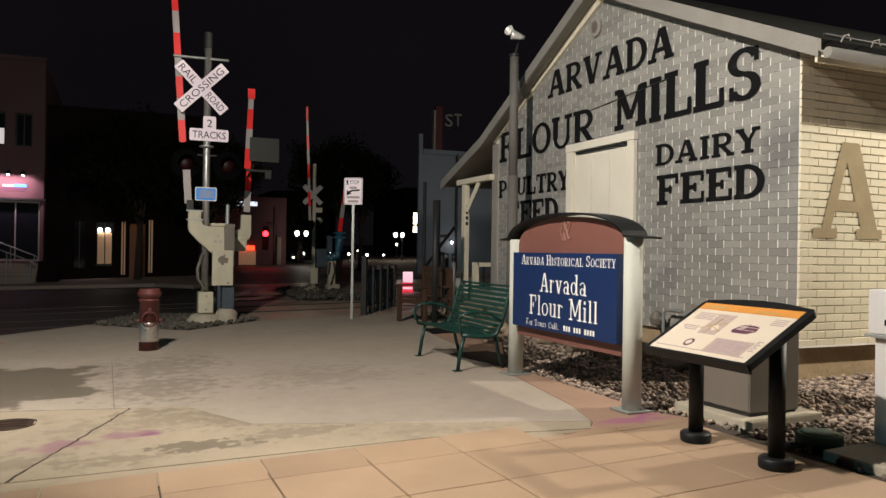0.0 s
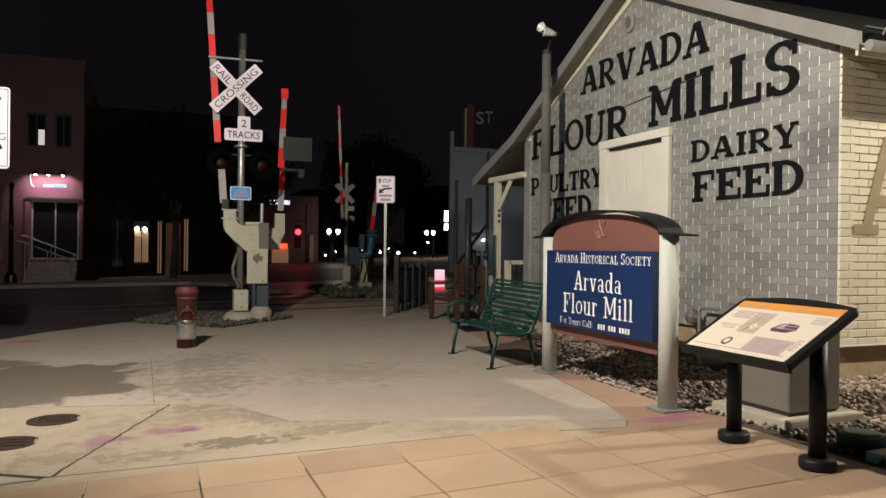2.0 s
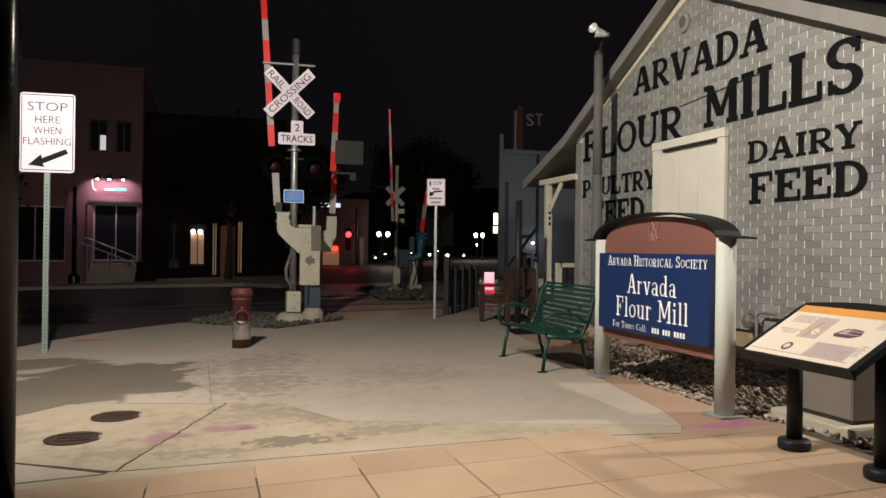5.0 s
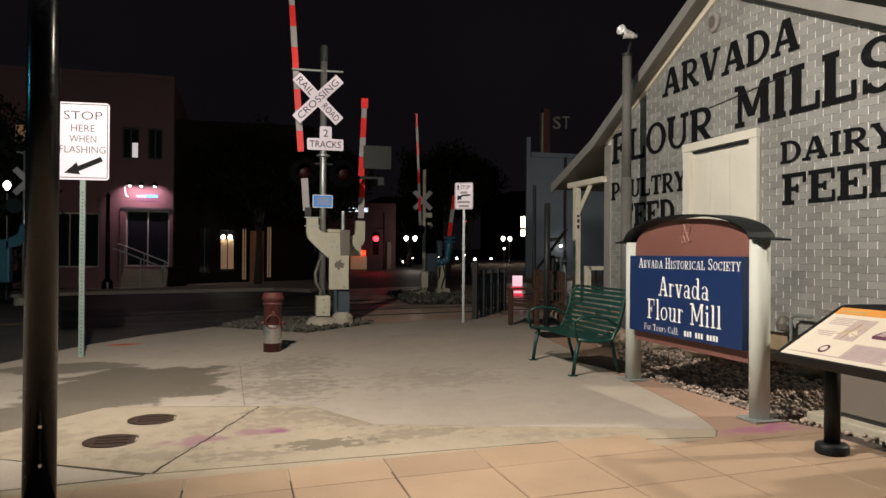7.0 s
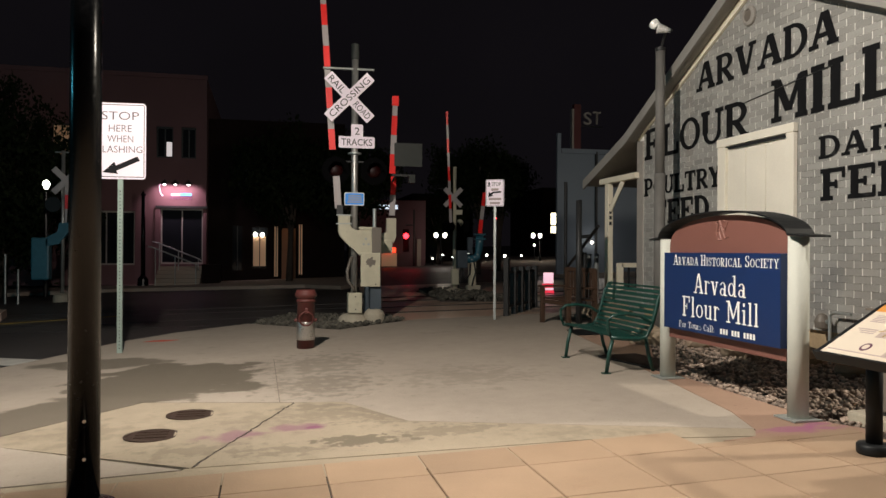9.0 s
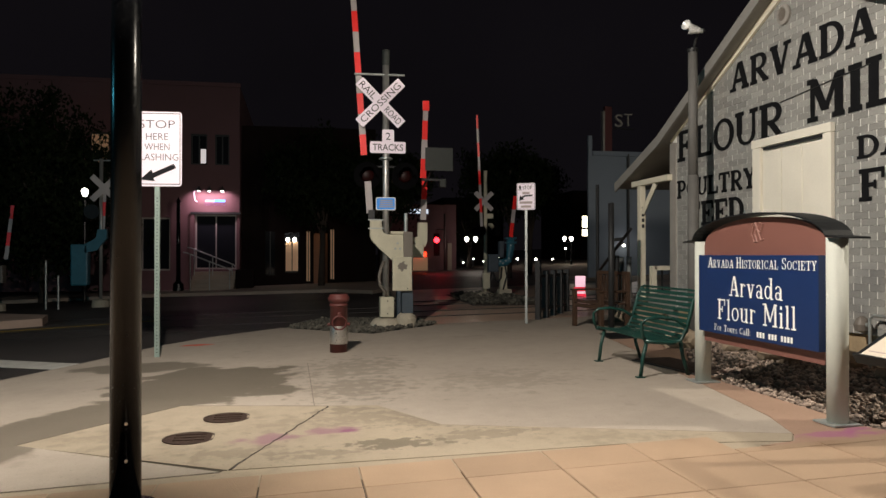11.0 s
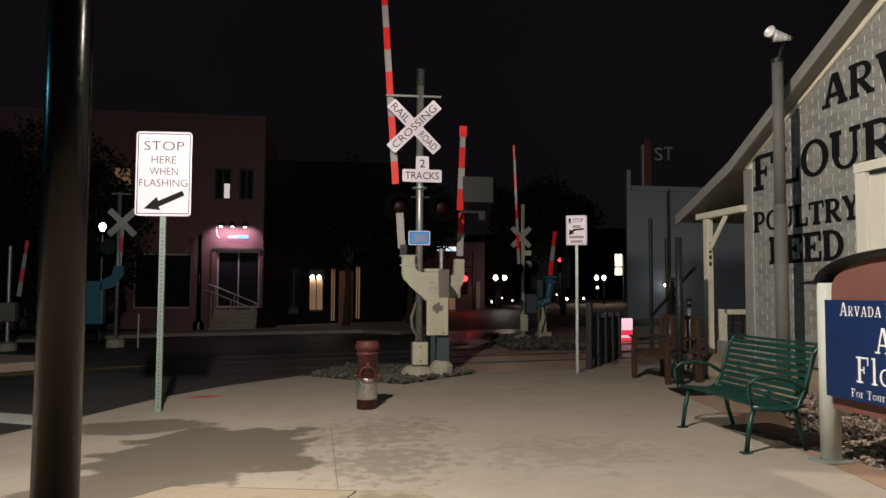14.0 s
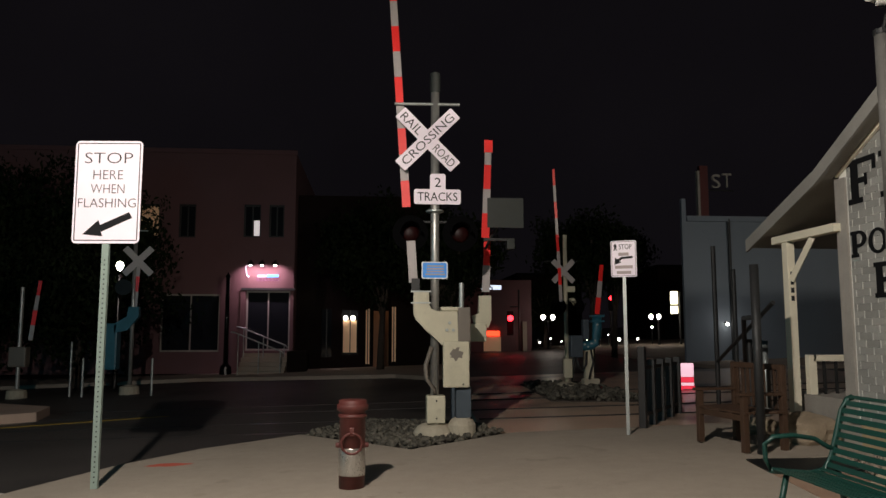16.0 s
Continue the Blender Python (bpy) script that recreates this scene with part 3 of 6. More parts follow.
bed = solid("gravel_soil", prism([(4.26, 4.6), (4.09, 5.0), (4.13, 7.0), (4.46, 8.3), (5.11, 9.6), (5.52, 11.38), (14, 11.38), (14, -4), (4.18, -4), (4.18, 4.6)], -0.9, -0.035), M_SOIL, "dark soil under the gravel bed", "ground", "structure")
solid("trackside_soil", prism([(-0.38, 15.2), (1.15, 13.29), (2.55, 14.4), (2.3, 15.6), (0.5, 16.9)], -0.9, -0.03), M_SOIL, "dark soil island at the crossing", "ground", "structure")
solid("crossing_path", prism([(2.6, 14.37), (12, 14.32), (14, 26.5), (3.2, 27.5), (2.32, 15.6)], -0.9, -0.01), M_WALKWAY, "dark red wet path over the railway", "pavement", "structure")
solid("trackside_soil", prism([(4.2, 18.6), (5.9, 17.6), (6.1, 22.5), (4.5, 23.5)], -0.5, 0.006), M_SOIL, "dark soil island beyond the tracks", "ground", "structure")
solid("far_pavement", prism([(-60, 29.5), (-5.9, 32.8), (1.4, 30.4), (2.6, 28.2), (4.0, 30.5), (4.0, 60), (-60, 60)], -0.9, 0.0), M_PAVE, "pale far pavement with a kerb", "pavement", "structure")
solid("far_pavement", prism([(12, 27), (60, 20), (60, 90), (16, 90)], -0.9, 0.0), M_PAVE, "pale far pavement with a kerb", "pavement", "structure")
solid("traffic_island", prism([(-26, 19.6), (-7.6, 19.6), (-6.3, 20.2), (-6.6, 21.6), (-9.7, 24.3), (-26, 26)], -0.9, 0.06), M_ISLAND, "rosy raised traffic island with a kerb", "kerb", "structure")
solid("stop_line", prism([(-7.6, 15.4), (-3.28, 12.32), (-3.5, 11.82), (-7.8, 14.7)], -0.128, -0.124), M_ROADWHITE, "worn white stop line on the road", "road marking", "structure")
solid("yellow_line", prism([(-7.0, 18.95), (-3.6, 20.1), (-3.6, 20.25), (-7.0, 19.15)], -0.128, -0.124), M_YELLOW, "worn yellow centre line on the road", "road marking", "structure")
for k, (y0, y1) in enumerate(((16.0, 15.2), (17.45, 16.65), (19.4, 18.6), (20.85, 20.05))):
    for a, b_, top_ in ((-9, 0.4, -0.124), (0.41, 12, 0.006)):
        solid("rail", box(a, b_, -0.035, 0.035, -0.2, top_ + 0.001 * k, m=pose(2, (y0 + y1) / 2 + 0.6, 0, 0, 0, -6)), M_RAIL, "worn steel rail set flush in the crossing", "rail", "structure", "rails of the crossing")


def stones(name, region, count, size, material, label, base, heap=0.03):
    """Loose stones strewn inside a polygon, one object."""
    xs, ys = [q[0] for q in region], [q[1] for q in region]

    def inside(x, y):
        hit = False
        for (ax, ay), (bx, by) in zip(region, region[1:] + region[:1]):
            if (ay > y) != (by > y) and x < (bx - ax) * (y - ay) / (by - ay) + ax:
                hit = not hit
        return hit
    t = (1 + 5 ** 0.5) / 2
    ico = [Vector(v).normalized() for v in ((-1, t, 0), (1, t, 0), (-1, -t, 0), (1, -t, 0), (0, -1, t), (0, 1, t), (0, -1, -t), (0, 1, -t), (t, 0, -1), (t, 0, 1), (-t, 0, -1), (-t, 0, 1))]
    tri = [(0, 11, 5), (0, 5, 1), (0, 1, 7), (0, 7, 10), (0, 10, 11), (1, 5, 9), (5, 11, 4), (11, 10, 2), (10, 7, 6), (7, 1, 8), (3, 9, 4), (3, 4, 2), (3, 2, 6), (3, 6, 8), (3, 8, 9), (4, 9, 5), (2, 4, 11), (6, 2, 10), (8, 6, 7), (9, 8, 1)]
    verts, faces, made = [], [], 0
    while made < count:
        x, y = random.uniform(min(xs), max(xs)), random.uniform(min(ys), max(ys))
        if not inside(x, y):
            continue
        made += 1
        s = size * random.uniform(0.6, 1.5)
        m = pose(x, y, base + s * 0.2 + random.random() * heap, random.uniform(-30, 30), random.uniform(-30, 30), random.uniform(0, 360)) @ Matrix.Diagonal((s, s * random.uniform(0.6, 0.9), s * random.uniform(0.4, 0.7), 1))
        n = len(verts)
        verts += [tuple(m @ (v * random.uniform(0.85, 1.1))) for v in ico]
        faces += [tuple(n + i for i in f) for f in tri]
    me = bpy.data.meshes.new(name)
    me.from_pydata(verts, [], faces)
    me.materials.append(material)
    for f in me.polygons:
        f.use_smooth = True
    ob = new(name, me)
    ob.matrix_basis = SLOPE
    return tagged(ob, label, "gravel", kind="stuff")


stones("gravel", [(4.28, 4.6), (4.1, 5.0), (4.14, 7.0), (4.47, 8.3), (5.12, 9.6), (5.52, 11.3), (6.12, 11.3), (6.12, 5.5), (8, 5.4), (8, 2.4), (4.2, 2.4)], 9000, 0.025, M_STONE, "loose pinkish grey river pebbles in a bed", -0.035, 0.03)
stones("ballast", [(-0.36, 15.15), (1.15, 13.3), (2.5, 14.4), (2.25, 15.5), (0.5, 16.8)], 2000, 0.042, M_BALLAST, "loose grey ballast stones round the signal", -0.03, 0.06)
stones("ballast", [(4.25, 18.65), (5.85, 17.7), (6.05, 22.4), (4.5, 23.4)], 600, 0.065, M_BALLAST, "loose grey ballast stones beyond the tracks", 0.0, 0.08)

# ---- the mill ----
GX, GY0, GY1, BASE = 6.14, 5.44, 11.9, 0.525      # gable plane, its two corners, underside of the siding
APEX_Y, APEX_Z, EAVE_Z = 8.69, 5.0, 3.48
mill = thing("mill_building", "old mill shed clad in grey painted brick with black lettering", "building", GX, GY0, 0.2, level=True)


def world_part(name, bm, material, parent, label="", smooth=False):
    """A part built at its place in the world, under a thing that stands elsewhere."""
    root = parent
    while root.parent is not None:
        root = root.parent
    bm.transform(PLAN[root].inverted())
    return part(name, bm, material, parent, label, smooth)


GABLE = [(GY0, BASE), (GY1, BASE), (GY1, 3.4), (APEX_Y, APEX_Z - 0.06), (GY0, EAVE_Z - 0.06)]
# near-white backing shows in the joints as painted glints
wall = world_part("wall", prism(GABLE, GX, GX + 0.2, "x"), M_JOINTW, mill, "gable wall of grey brick, joints paled for their glint")
side = world_part("wall", box(GX + 0.204, 16, GY0, GY0 + 0.2, BASE, EAVE_Z + 0.1), M_JOINTC, mill, "side wall of cream brick with a faded letter")
world_part("wall", box(GX + 0.204, 16, GY1 - 0.2, GY1, BASE, 3.4), M_BOARD, mill)
world_part("wall", box(15.8, 16, GY0 + 0.2, GY1 - 0.2, BASE, 3.6), M_BOARD, mill)
world_part("foundation", box(GX + 0.06, 16, GY0 + 0.07, GY1 - 0.05, -0.3, BASE - 0.002, 0.02), M_FOUND, mill, "rough tan foundation")
world_part("drip_flashing", prism([(GY0 - 0.03, BASE), (GY0 + 0.0, BASE + 0.03), (GY0 + 0.0, BASE - 0.004)], GX - 0.02, 16, "x"), M_BOARD, mill)
# roof in two slopes, with the flatter porch slope beyond the far corner
T = 0.09
RAKE = 5.90
ridge, east, break_, porch_end = (APEX_Y, APEX_Z + 0.02), (5.02, 3.31), (11.95, 3.33), (13.68, 2.70)
world_part("roof", prism([east, ridge, (ridge[0], ridge[1] + T), (east[0] - 0.02, east[1] + T)], RAKE, 16.3, "x"), M_ROOF, mill, "dark roof slope")
world_part("roof", prism([ridge, break_, (break_[0], break_[1] + T), (ridge[0], ridge[1] + T)], RAKE, 16.3, "x"), M_ROOF, mill, "dark roof slope")
world_part("porch_roof", prism([break_, porch_end, (porch_end[0], porch_end[1] + T), (break_[0], break_[1] + T)], RAKE, 16.3, "x"), M_ROOF, mill, "flatter dark porch roof")


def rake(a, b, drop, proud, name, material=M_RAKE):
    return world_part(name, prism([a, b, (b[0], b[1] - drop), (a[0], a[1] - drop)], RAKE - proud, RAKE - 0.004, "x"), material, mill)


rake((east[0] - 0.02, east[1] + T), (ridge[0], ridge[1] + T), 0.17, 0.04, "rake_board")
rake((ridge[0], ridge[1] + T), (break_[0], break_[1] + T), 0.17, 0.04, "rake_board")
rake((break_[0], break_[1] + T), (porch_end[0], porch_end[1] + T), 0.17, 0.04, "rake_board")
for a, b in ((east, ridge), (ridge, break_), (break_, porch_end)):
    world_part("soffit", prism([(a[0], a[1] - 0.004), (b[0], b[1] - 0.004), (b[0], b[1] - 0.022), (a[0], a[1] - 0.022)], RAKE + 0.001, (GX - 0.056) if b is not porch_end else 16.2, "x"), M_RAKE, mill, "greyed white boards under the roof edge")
vent = world_part("vent", moved(lathe([(0.13, 0), (0.13, 0.03), (0.10, 0.05), (0.085, 0.05), (0.08, 0.03)], 22), Matrix.Translation((GX - 0.012, 8.86, 4.55)) @ Matrix.Rotation(radians(-90), 4, "Y")), M_BOARD, mill, "round grey vent near the ridge")
world_part("vent_grille", moved(lathe([(0.078, 0.025), (0.078, 0.034), (0.02, 0.04)], 18), Matrix.Translation((GX - 0.012, 8.86, 4.55)) @ Matrix.Rotation(radians(-90), 4, "Y")), M_CABINET, vent)
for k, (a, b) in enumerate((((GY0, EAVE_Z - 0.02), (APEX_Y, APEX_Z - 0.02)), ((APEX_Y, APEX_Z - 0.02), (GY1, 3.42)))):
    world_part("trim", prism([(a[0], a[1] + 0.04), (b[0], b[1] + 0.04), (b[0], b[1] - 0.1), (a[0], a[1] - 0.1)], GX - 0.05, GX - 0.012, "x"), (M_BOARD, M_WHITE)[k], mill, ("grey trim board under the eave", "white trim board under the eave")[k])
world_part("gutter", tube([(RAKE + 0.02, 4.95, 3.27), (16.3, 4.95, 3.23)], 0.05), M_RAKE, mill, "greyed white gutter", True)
world_part("conduit", tube([(RAKE + 0.1, 5.06, 3.47), (8.0, 5.02, 3.44), (16, 5.02, 3.42)], 0.014, 8), M_DARK, mill)
for x in (6.15, 6.55, 7.1):
    world_part("insulator", tube([(x, 5.0, 3.40), (x, 4.97, 3.45), (x, 4.92, 3.45), (x, 4.9, 3.39)], 0.008, 6), M_BOARD, mill)
world_part("fascia", box(RAKE, 16.3, 5.04, 5.07, 3.2, 3.31), M_WHITE, mill)
# far corner pilaster
world_part("corner_post", box(GX - 0.03, GX + 0.05, 11.76, 11.95, BASE, 3.3), M_BOARD, mill)

# loading door
door = world_part("door_panel", box(GX - 0.02, GX + 0.0, 8.08, 9.33, 0.8, 2.83), M_DOOR, mill, "ivory sliding door of wide boards")
for k in range(3):
    y = 8.09 + k * 0.413
    world_part("plank", box(GX - 0.034, GX - 0.0195, y, y + 0.398, 0.8, 2.81, 0.004), M_DOOR, door)
for n, b in (("frame", box(GX - 0.065, GX - 0.01, 7.93, 8.075, 0.66, 2.875, 0.006)), ("frame", box(GX - 0.065, GX - 0.01, 9.335, 9.51, 0.66, 2.875, 0.006)), ("frame", box(GX - 0.075, GX - 0.01, 7.92, 9.52, 2.878, 2.99, 0.006))):
    world_part(n, b, M_DOOR, mill, "ivory door frame")
# dark strip across the top of the door recess
world_part("dark_top_strip", box(GX - 0.06, GX - 0.036, 8.1, 9.27, 2.832, 2.866), M_DARK, mill)
world_part("threshold", box(GX - 0.09, GX - 0.005, 7.92, 9.52, 0.63, 0.658), M_BOARD, mill)

# lettering: word, left end, right end, baseline, height, gap between letters
WIDTHS = {"I": 0.55, "M": 1.3, "A": 1.12, "V": 1.05, "E": 0.95, "F": 0.95, "L": 0.95}
for word, y0, y1, z, h in (("ARVADA", 10.14, 7.26, 3.795, 0.40), ("FLOUR", 11.72, 8.86, 2.965, 0.49), ("MILLS", 8.42, 5.90, 3.06, 0.515), ("DAIRY", 7.57, 5.92, 2.505, 0.25),
                           ("FEED", 7.54, 5.85, 2.025, 0.345), ("POULTRY", 11.73, 9.5, 2.355, 0.285), ("FEED", 11.35, 9.80, 1.885, 0.365)):
    total = sum(WIDTHS.get(c, 1.0) for c in word)
    gap = 0.055 * total / len(word)
    unit = abs(y1 - y0) / (total + gap * (len(word) - 1))
    at = y0
    for i, c in enumerate(word):
        w = WIDTHS.get(c, 1.0) * unit
        hh = h * (1.0 + (0.10 * i / 4 if word == "MILLS" else 0))
        b = glyph(c, w, hh, 1.62 if word in ("DAIRY", "FEED", "POULTRY") else 1.45)
        world_part("letter", moved(b, Matrix.Translation((GX - 0.012, at, z)) @ FACE_WEST), M_PAINT, mill)
        at -= w + gap * unit
b = glyph("A", 0.98, 0.96, 1.12)
world_part("letter", moved(b, Matrix.Translation((6.31, GY0 - 0.0205, 1.61))), M_TAN, mill, "faded brown painted letter")

world_part("wire", tube([(GX - 0.018, 8.98, 3.42), (GX - 0.02, 8.3, 3.47), (GX - 0.018, 7.35, 3.54)], 0.006, 6), M_DARK, mill)

# gas pipe and meter on the gable
meter = thing("gas_meter", "small grey gas meter with pipes on the wall", "meter", GX - 0.12, 7.25, 0.0)
part("pipe", tube([(0, 0, -0.03), (0, 0, 0.52), (0, -0.06, 0.56), (0, -0.32, 0.56)], 0.018), M_GALV, meter)
part("body", lathe([(0.02, 0.36), (0.075, 0.38), (0.085, 0.45), (0.05, 0.52), (0.02, 0.54)], 16, 0, 0.12), M_CABINET, meter)
part("valve", rod((0, 0.02, 0.45), (0, 0.22, 0.45), 0.025), M_GALV, meter)

# porch beyond the far corner
post = thing("porch_post", "cream painted porch post with a diagonal brace", "post", 6.08, 12.97, 0)
part("shaft", box(-0.052, 0.052, -0.065, 0.065, 0, 2.47, 0.008), M_WHITE, post)
part("beam", box(-0.06, 0.07, -1.1, 0.3, 2.475, 2.575, 0.006), M_WHITE, post)
part("brace", tube([(0, -0.06, 1.98), (0, -0.58, 2.48)], 0.05, 4), M_WHITE, post)
for k in range(4):
    part("number_bar", box(-0.022, 0.022, -0.068, -0.0655, 2.02 - k * 0.105, 2.085 - k * 0.105), M_DARK, post, "dark plain bar of a number")
deck = solid("porch_deck", box(6.25, 15, 11.9, 13.4, -0.02, 0.5), M_BOARD, "weathered wooden porch deck", "porch", "structure")
rail_ = thing("porch_railing", "cream painted porch railing with dark balusters", "railing", 6.4, 12.9, 0.5)
part("top_rail", box(-0.1, 1.5, -0.05, 0.05, 0.42, 0.5, 0.005), M_WHITE, rail_)
part("newel", box(-0.16, -0.06, -0.05, 0.05, 0, 0.5, 0.005), M_WHITE, rail_)
for k in range(9):
    part("baluster", box(0.05 + k * 0.16, 0.08 + k * 0.16, -0.015, 0.015, 0, 0.42), M_DARK, rail_)

# floodlight pole in front of the gable
pole = thing("floodlight_pole", "grey steel pole with two small floodlights", "light pole", 5.6, 10.25, 0)
part("shaft", rod((0, 0, -0.03), (0, 0, 2.4), 0.082, 0.08, 20), M_POLE, pole, smooth=True)
part("shaft", rod((0, 0, 2.402), (0, 0, 4.22), 0.07, 0.068, 20), M_POLE, pole, smooth=True)
for s in (-1, 1):
    head = part("floodlight", moved(lathe([(0.025, 0), (0.042, 0.03), (0.07, 0.14), (0.078, 0.17), (0.066, 0.17), (0.05, 0.1)], 18), pose(-0.02, 0.12 * s - 0.16, 4.49 + 0.045 * s, 0, -75, 25 * s)), M_ALU, pole, "polished floodlight head", True)
    part("cap", moved(lathe([(0.02, -0.03), (0.034, -0.02), (0.034, 0.012)], 12), pose(-0.02, 0.12 * s - 0.16, 4.49 + 0.045 * s, 0, -75, 25 * s)), M_GALV, head)
part("bracket", tube([(0, 0, 4.2), (0, -0.08, 4.36), (0, -0.16, 4.46)], 0.02), M_DARK, pole)
part("crossbar", rod((0, -0.32, 4.44), (0, 0.0, 4.5), 0.018), M_DARK, pole)
part("pole_cap", lathe([(0.075, 4.21), (0.08, 4.23), (0.08, 4.26), (0.03, 4.28)], 18), M_DARK, pole)

# ---- the mill's sign ----
sign = thing("mill_sign", "arched blue and brown society sign between pale round posts", "sign", 3.95, 6.11, 0)
for y in (0.99, -0.975):
    pst = part("post", rod((0, y, 0.012), (0, y, 1.42), 0.078, 0.078, 28), M_POST, sign, smooth=True)
    part("base_plate", box(-0.125, 0.125, y - 0.125, y + 0.125, -0.002, 0.012, 0.003), M_GALV, pst)
n = 24
half, rise = 1.0, 0.275
arc = [(half * math.cos(math.pi * k / n), 1.36 + rise * math.sin(math.pi * k / n) ** 0.8) for k in range(n + 1)]
part("board", prism([(-0.872, 0.43), (0.905, 0.43)] + [(0.9 * u / half, v - 0.01) for u, v in arc], -0.03, 0.03, "x"), M_BROWN, sign, "rust brown arched board")
part("blue_panel", box(-0.1, -0.031, -0.895, 0.89, 0.535, 1.285, 0.003), M_BLUE, sign, "deep blue panel")
hood = [(1.17, 1.41), (1.02, 1.425)] + [(u * 1.0, v + 0.012) for u, v in arc[1:-1]] + [(-1.02, 1.425), (-1.17, 1.41)]
part("hood", prism(hood + [(u, v + 0.014) for u, v in hood[::-1]], -0.12, 0.13, "x"), M_BLACK, sign, "arched dark metal hood")
X = -0.1015


NARROW = {"r": 0.62, "v": 0.82, "a": 0.78, "d": 0.86, "l": 0.44, "o": 0.82, "u": 0.9, "i": 0.44, "s": 0.64, ":": 0.36, " ": 0.5, "I": 0.5, "M": 1.35, "F": 0.92, "T": 1.0, "C": 1.0, "A": 1.1, "L": 0.9, "E": 0.9, "S": 0.8}


def sign_text(text, y0, y1, z, h, weight=0.95):
    """White raised letters on the panel from y0 to y1, one part a letter; a capital among small capitals stands taller."""
    small = text.isupper()
    widths = [NARROW.get(c, 1.0) * (1.3 if small and (k == 0 or text[k - 1] == " ") else 1.0) for k, c in enumerate(text)]
    unit = (y0 - y1) / (sum(widths) + 0.1 * (len(text) - 1))
    at_ = y0
    for k, (c, w) in enumerate(zip(text, widths)):
        tall = h * (1.32 if small and (k == 0 or text[k - 1] == " ") else 1.0)
        if c != " ":
            world_part("letter", moved(glyph(c, w * unit, tall, weight), Matrix.Translation((3.95 + X, at_ - 0.01, z)) @ FACE_WEST), M_LETTER, sign)
        at_ -= (w + 0.1) * unit


sign_text("ARVADA HISTORICAL SOCIETY", 6.83, 5.24, 1.165, 0.076, 0.72)
sign_text("Arvada", 6.46, 5.66, 0.905, 0.185, 0.74)
sign_text("Flour Mill", 6.66, 5.49, 0.675, 0.195, 0.74)
sign_text("For Tours Call:", 6.72, 6.12, 0.565, 0.062, 0.72)
for y0, n_ in ((6.02, 3), (5.85, 3), (5.68, 4)):
    for k in range(n_):
        world_part("number_bar", box(3.95 + X - 0.002, 3.95 + X, y0 - k * 0.042 - 0.027, y0 - k * 0.042, 0.565, 0.613), M_LETTER, sign, "white bar of a number")
emblem = bmesh.new()
for pts in (((0.085, 1.56), (0.03, 1.575), (-0.055, 1.415), (-0.10, 1.43)), ((0.05, 1.555), (0.085, 1.47), (0.05, 1.405), (-0.0, 1.405), (0.035, 1.475), (0.0, 1.545)), ((0.0, 1.50), (-0.05, 1.49), (-0.085, 1.56), (-0.03, 1.575))):
    tube([(-0.034, u, v) for u, v in pts], 0.0075, 6, bm=emblem)
part("emblem", emblem, M_EMBLEM, sign, "raised pale brown emblem")

# ---- the interpretive panel ----
way = thing("interpretive_panel", "black metal stand with a slanted printed panel", "information panel", 3.76, 3.82, 0)
for y in (0.35, -0.35):
    leg = part("leg", rod((0, y, 0.07), (0, y, 0.78), 0.05, 0.05, 24), M_BLACK, way, smooth=True)
    part("base_flange", lathe([(0.0, -0.002), (0.1, 0), (0.105, 0.01), (0.105, 0.055), (0.095, 0.066), (0.048, 0.068)], 28, 0, y), M_BLACK, leg, smooth=True)
tilt = Matrix.Translation((-0.05, 0.03, 0.812)) @ Matrix.Rotation(radians(-30), 4, "Y")
SQUEEZE = Matrix.Diagonal((1, 0.91, 1, 1))
top = [(-0.33, 0.52), (0.28, 0.52), (0.31, 0.5)] + [(0.31 + 0.05 * math.sin(math.pi * k / 8), 0.5 - k / 8) for k in range(1, 8)] + [(0.31, -0.5), (0.28, -0.52), (-0.33, -0.52)]
part("frame", moved(prism(top, -0.04, 0.0), tilt @ SQUEEZE), M_BLACK, way)
part("rim", moved(box(-0.335, -0.318, -0.52, 0.52, -0.055, 0.012), tilt @ SQUEEZE), M_BLACK, way)
part("print", moved(box(-0.315, 0.27, -0.47, 0.47, 0.0005, 0.004), tilt @ SQUEEZE), M_PAPER, way, "cream printed sheet")
part("print_band", moved(box(0.19, 0.27, -0.47, 0.47, 0.0045, 0.006), tilt @ SQUEEZE), M_ORANGE, way, "orange band across the print")
for x0, x1, y0, y1 in ((0.215, 0.235, 0.2, 0.42), (0.21, 0.222, -0.3, -0.08)):
    part("print_line", moved(box(x0, x1, y0, y1, 0.0062, 0.0072), tilt @ SQUEEZE), M_OCHRE, way)
part("print_picture", moved(prism([(-0.01, -0.07), (0.05, -0.11), (0.07, -0.17), (0.05, -0.27), (0.0, -0.28), (-0.035, -0.22), (-0.035, -0.09)], 0.0045, 0.006), tilt @ SQUEEZE), M_PLUM, way, "dark picture of a building")
part("print_picture", moved(prism([(0.0, -0.1), (0.045, -0.13), (0.055, -0.17), (0.01, -0.17)], 0.0062, 0.007), tilt @ SQUEEZE), M_MAUVE, way)
part("print_wash", moved(box(-0.262, -0.11, -0.38, -0.03, 0.0042, 0.0044), tilt @ SQUEEZE), M_VIOLET, way, "mauve block of print")
part("print_wash", moved(box(-0.09, 0.15, 0.02, 0.2, 0.0042, 0.0044), tilt @ SQUEEZE), M_VIOLET, way, "mauve block of print")
for k in range(6):
    part("print_line", moved(box(-0.245 + k * 0.022, -0.231 + k * 0.022, -0.36 + 0.01 * (k % 3), -0.06, 0.0045, 0.0058), tilt @ SQUEEZE), M_MAUVE, way)
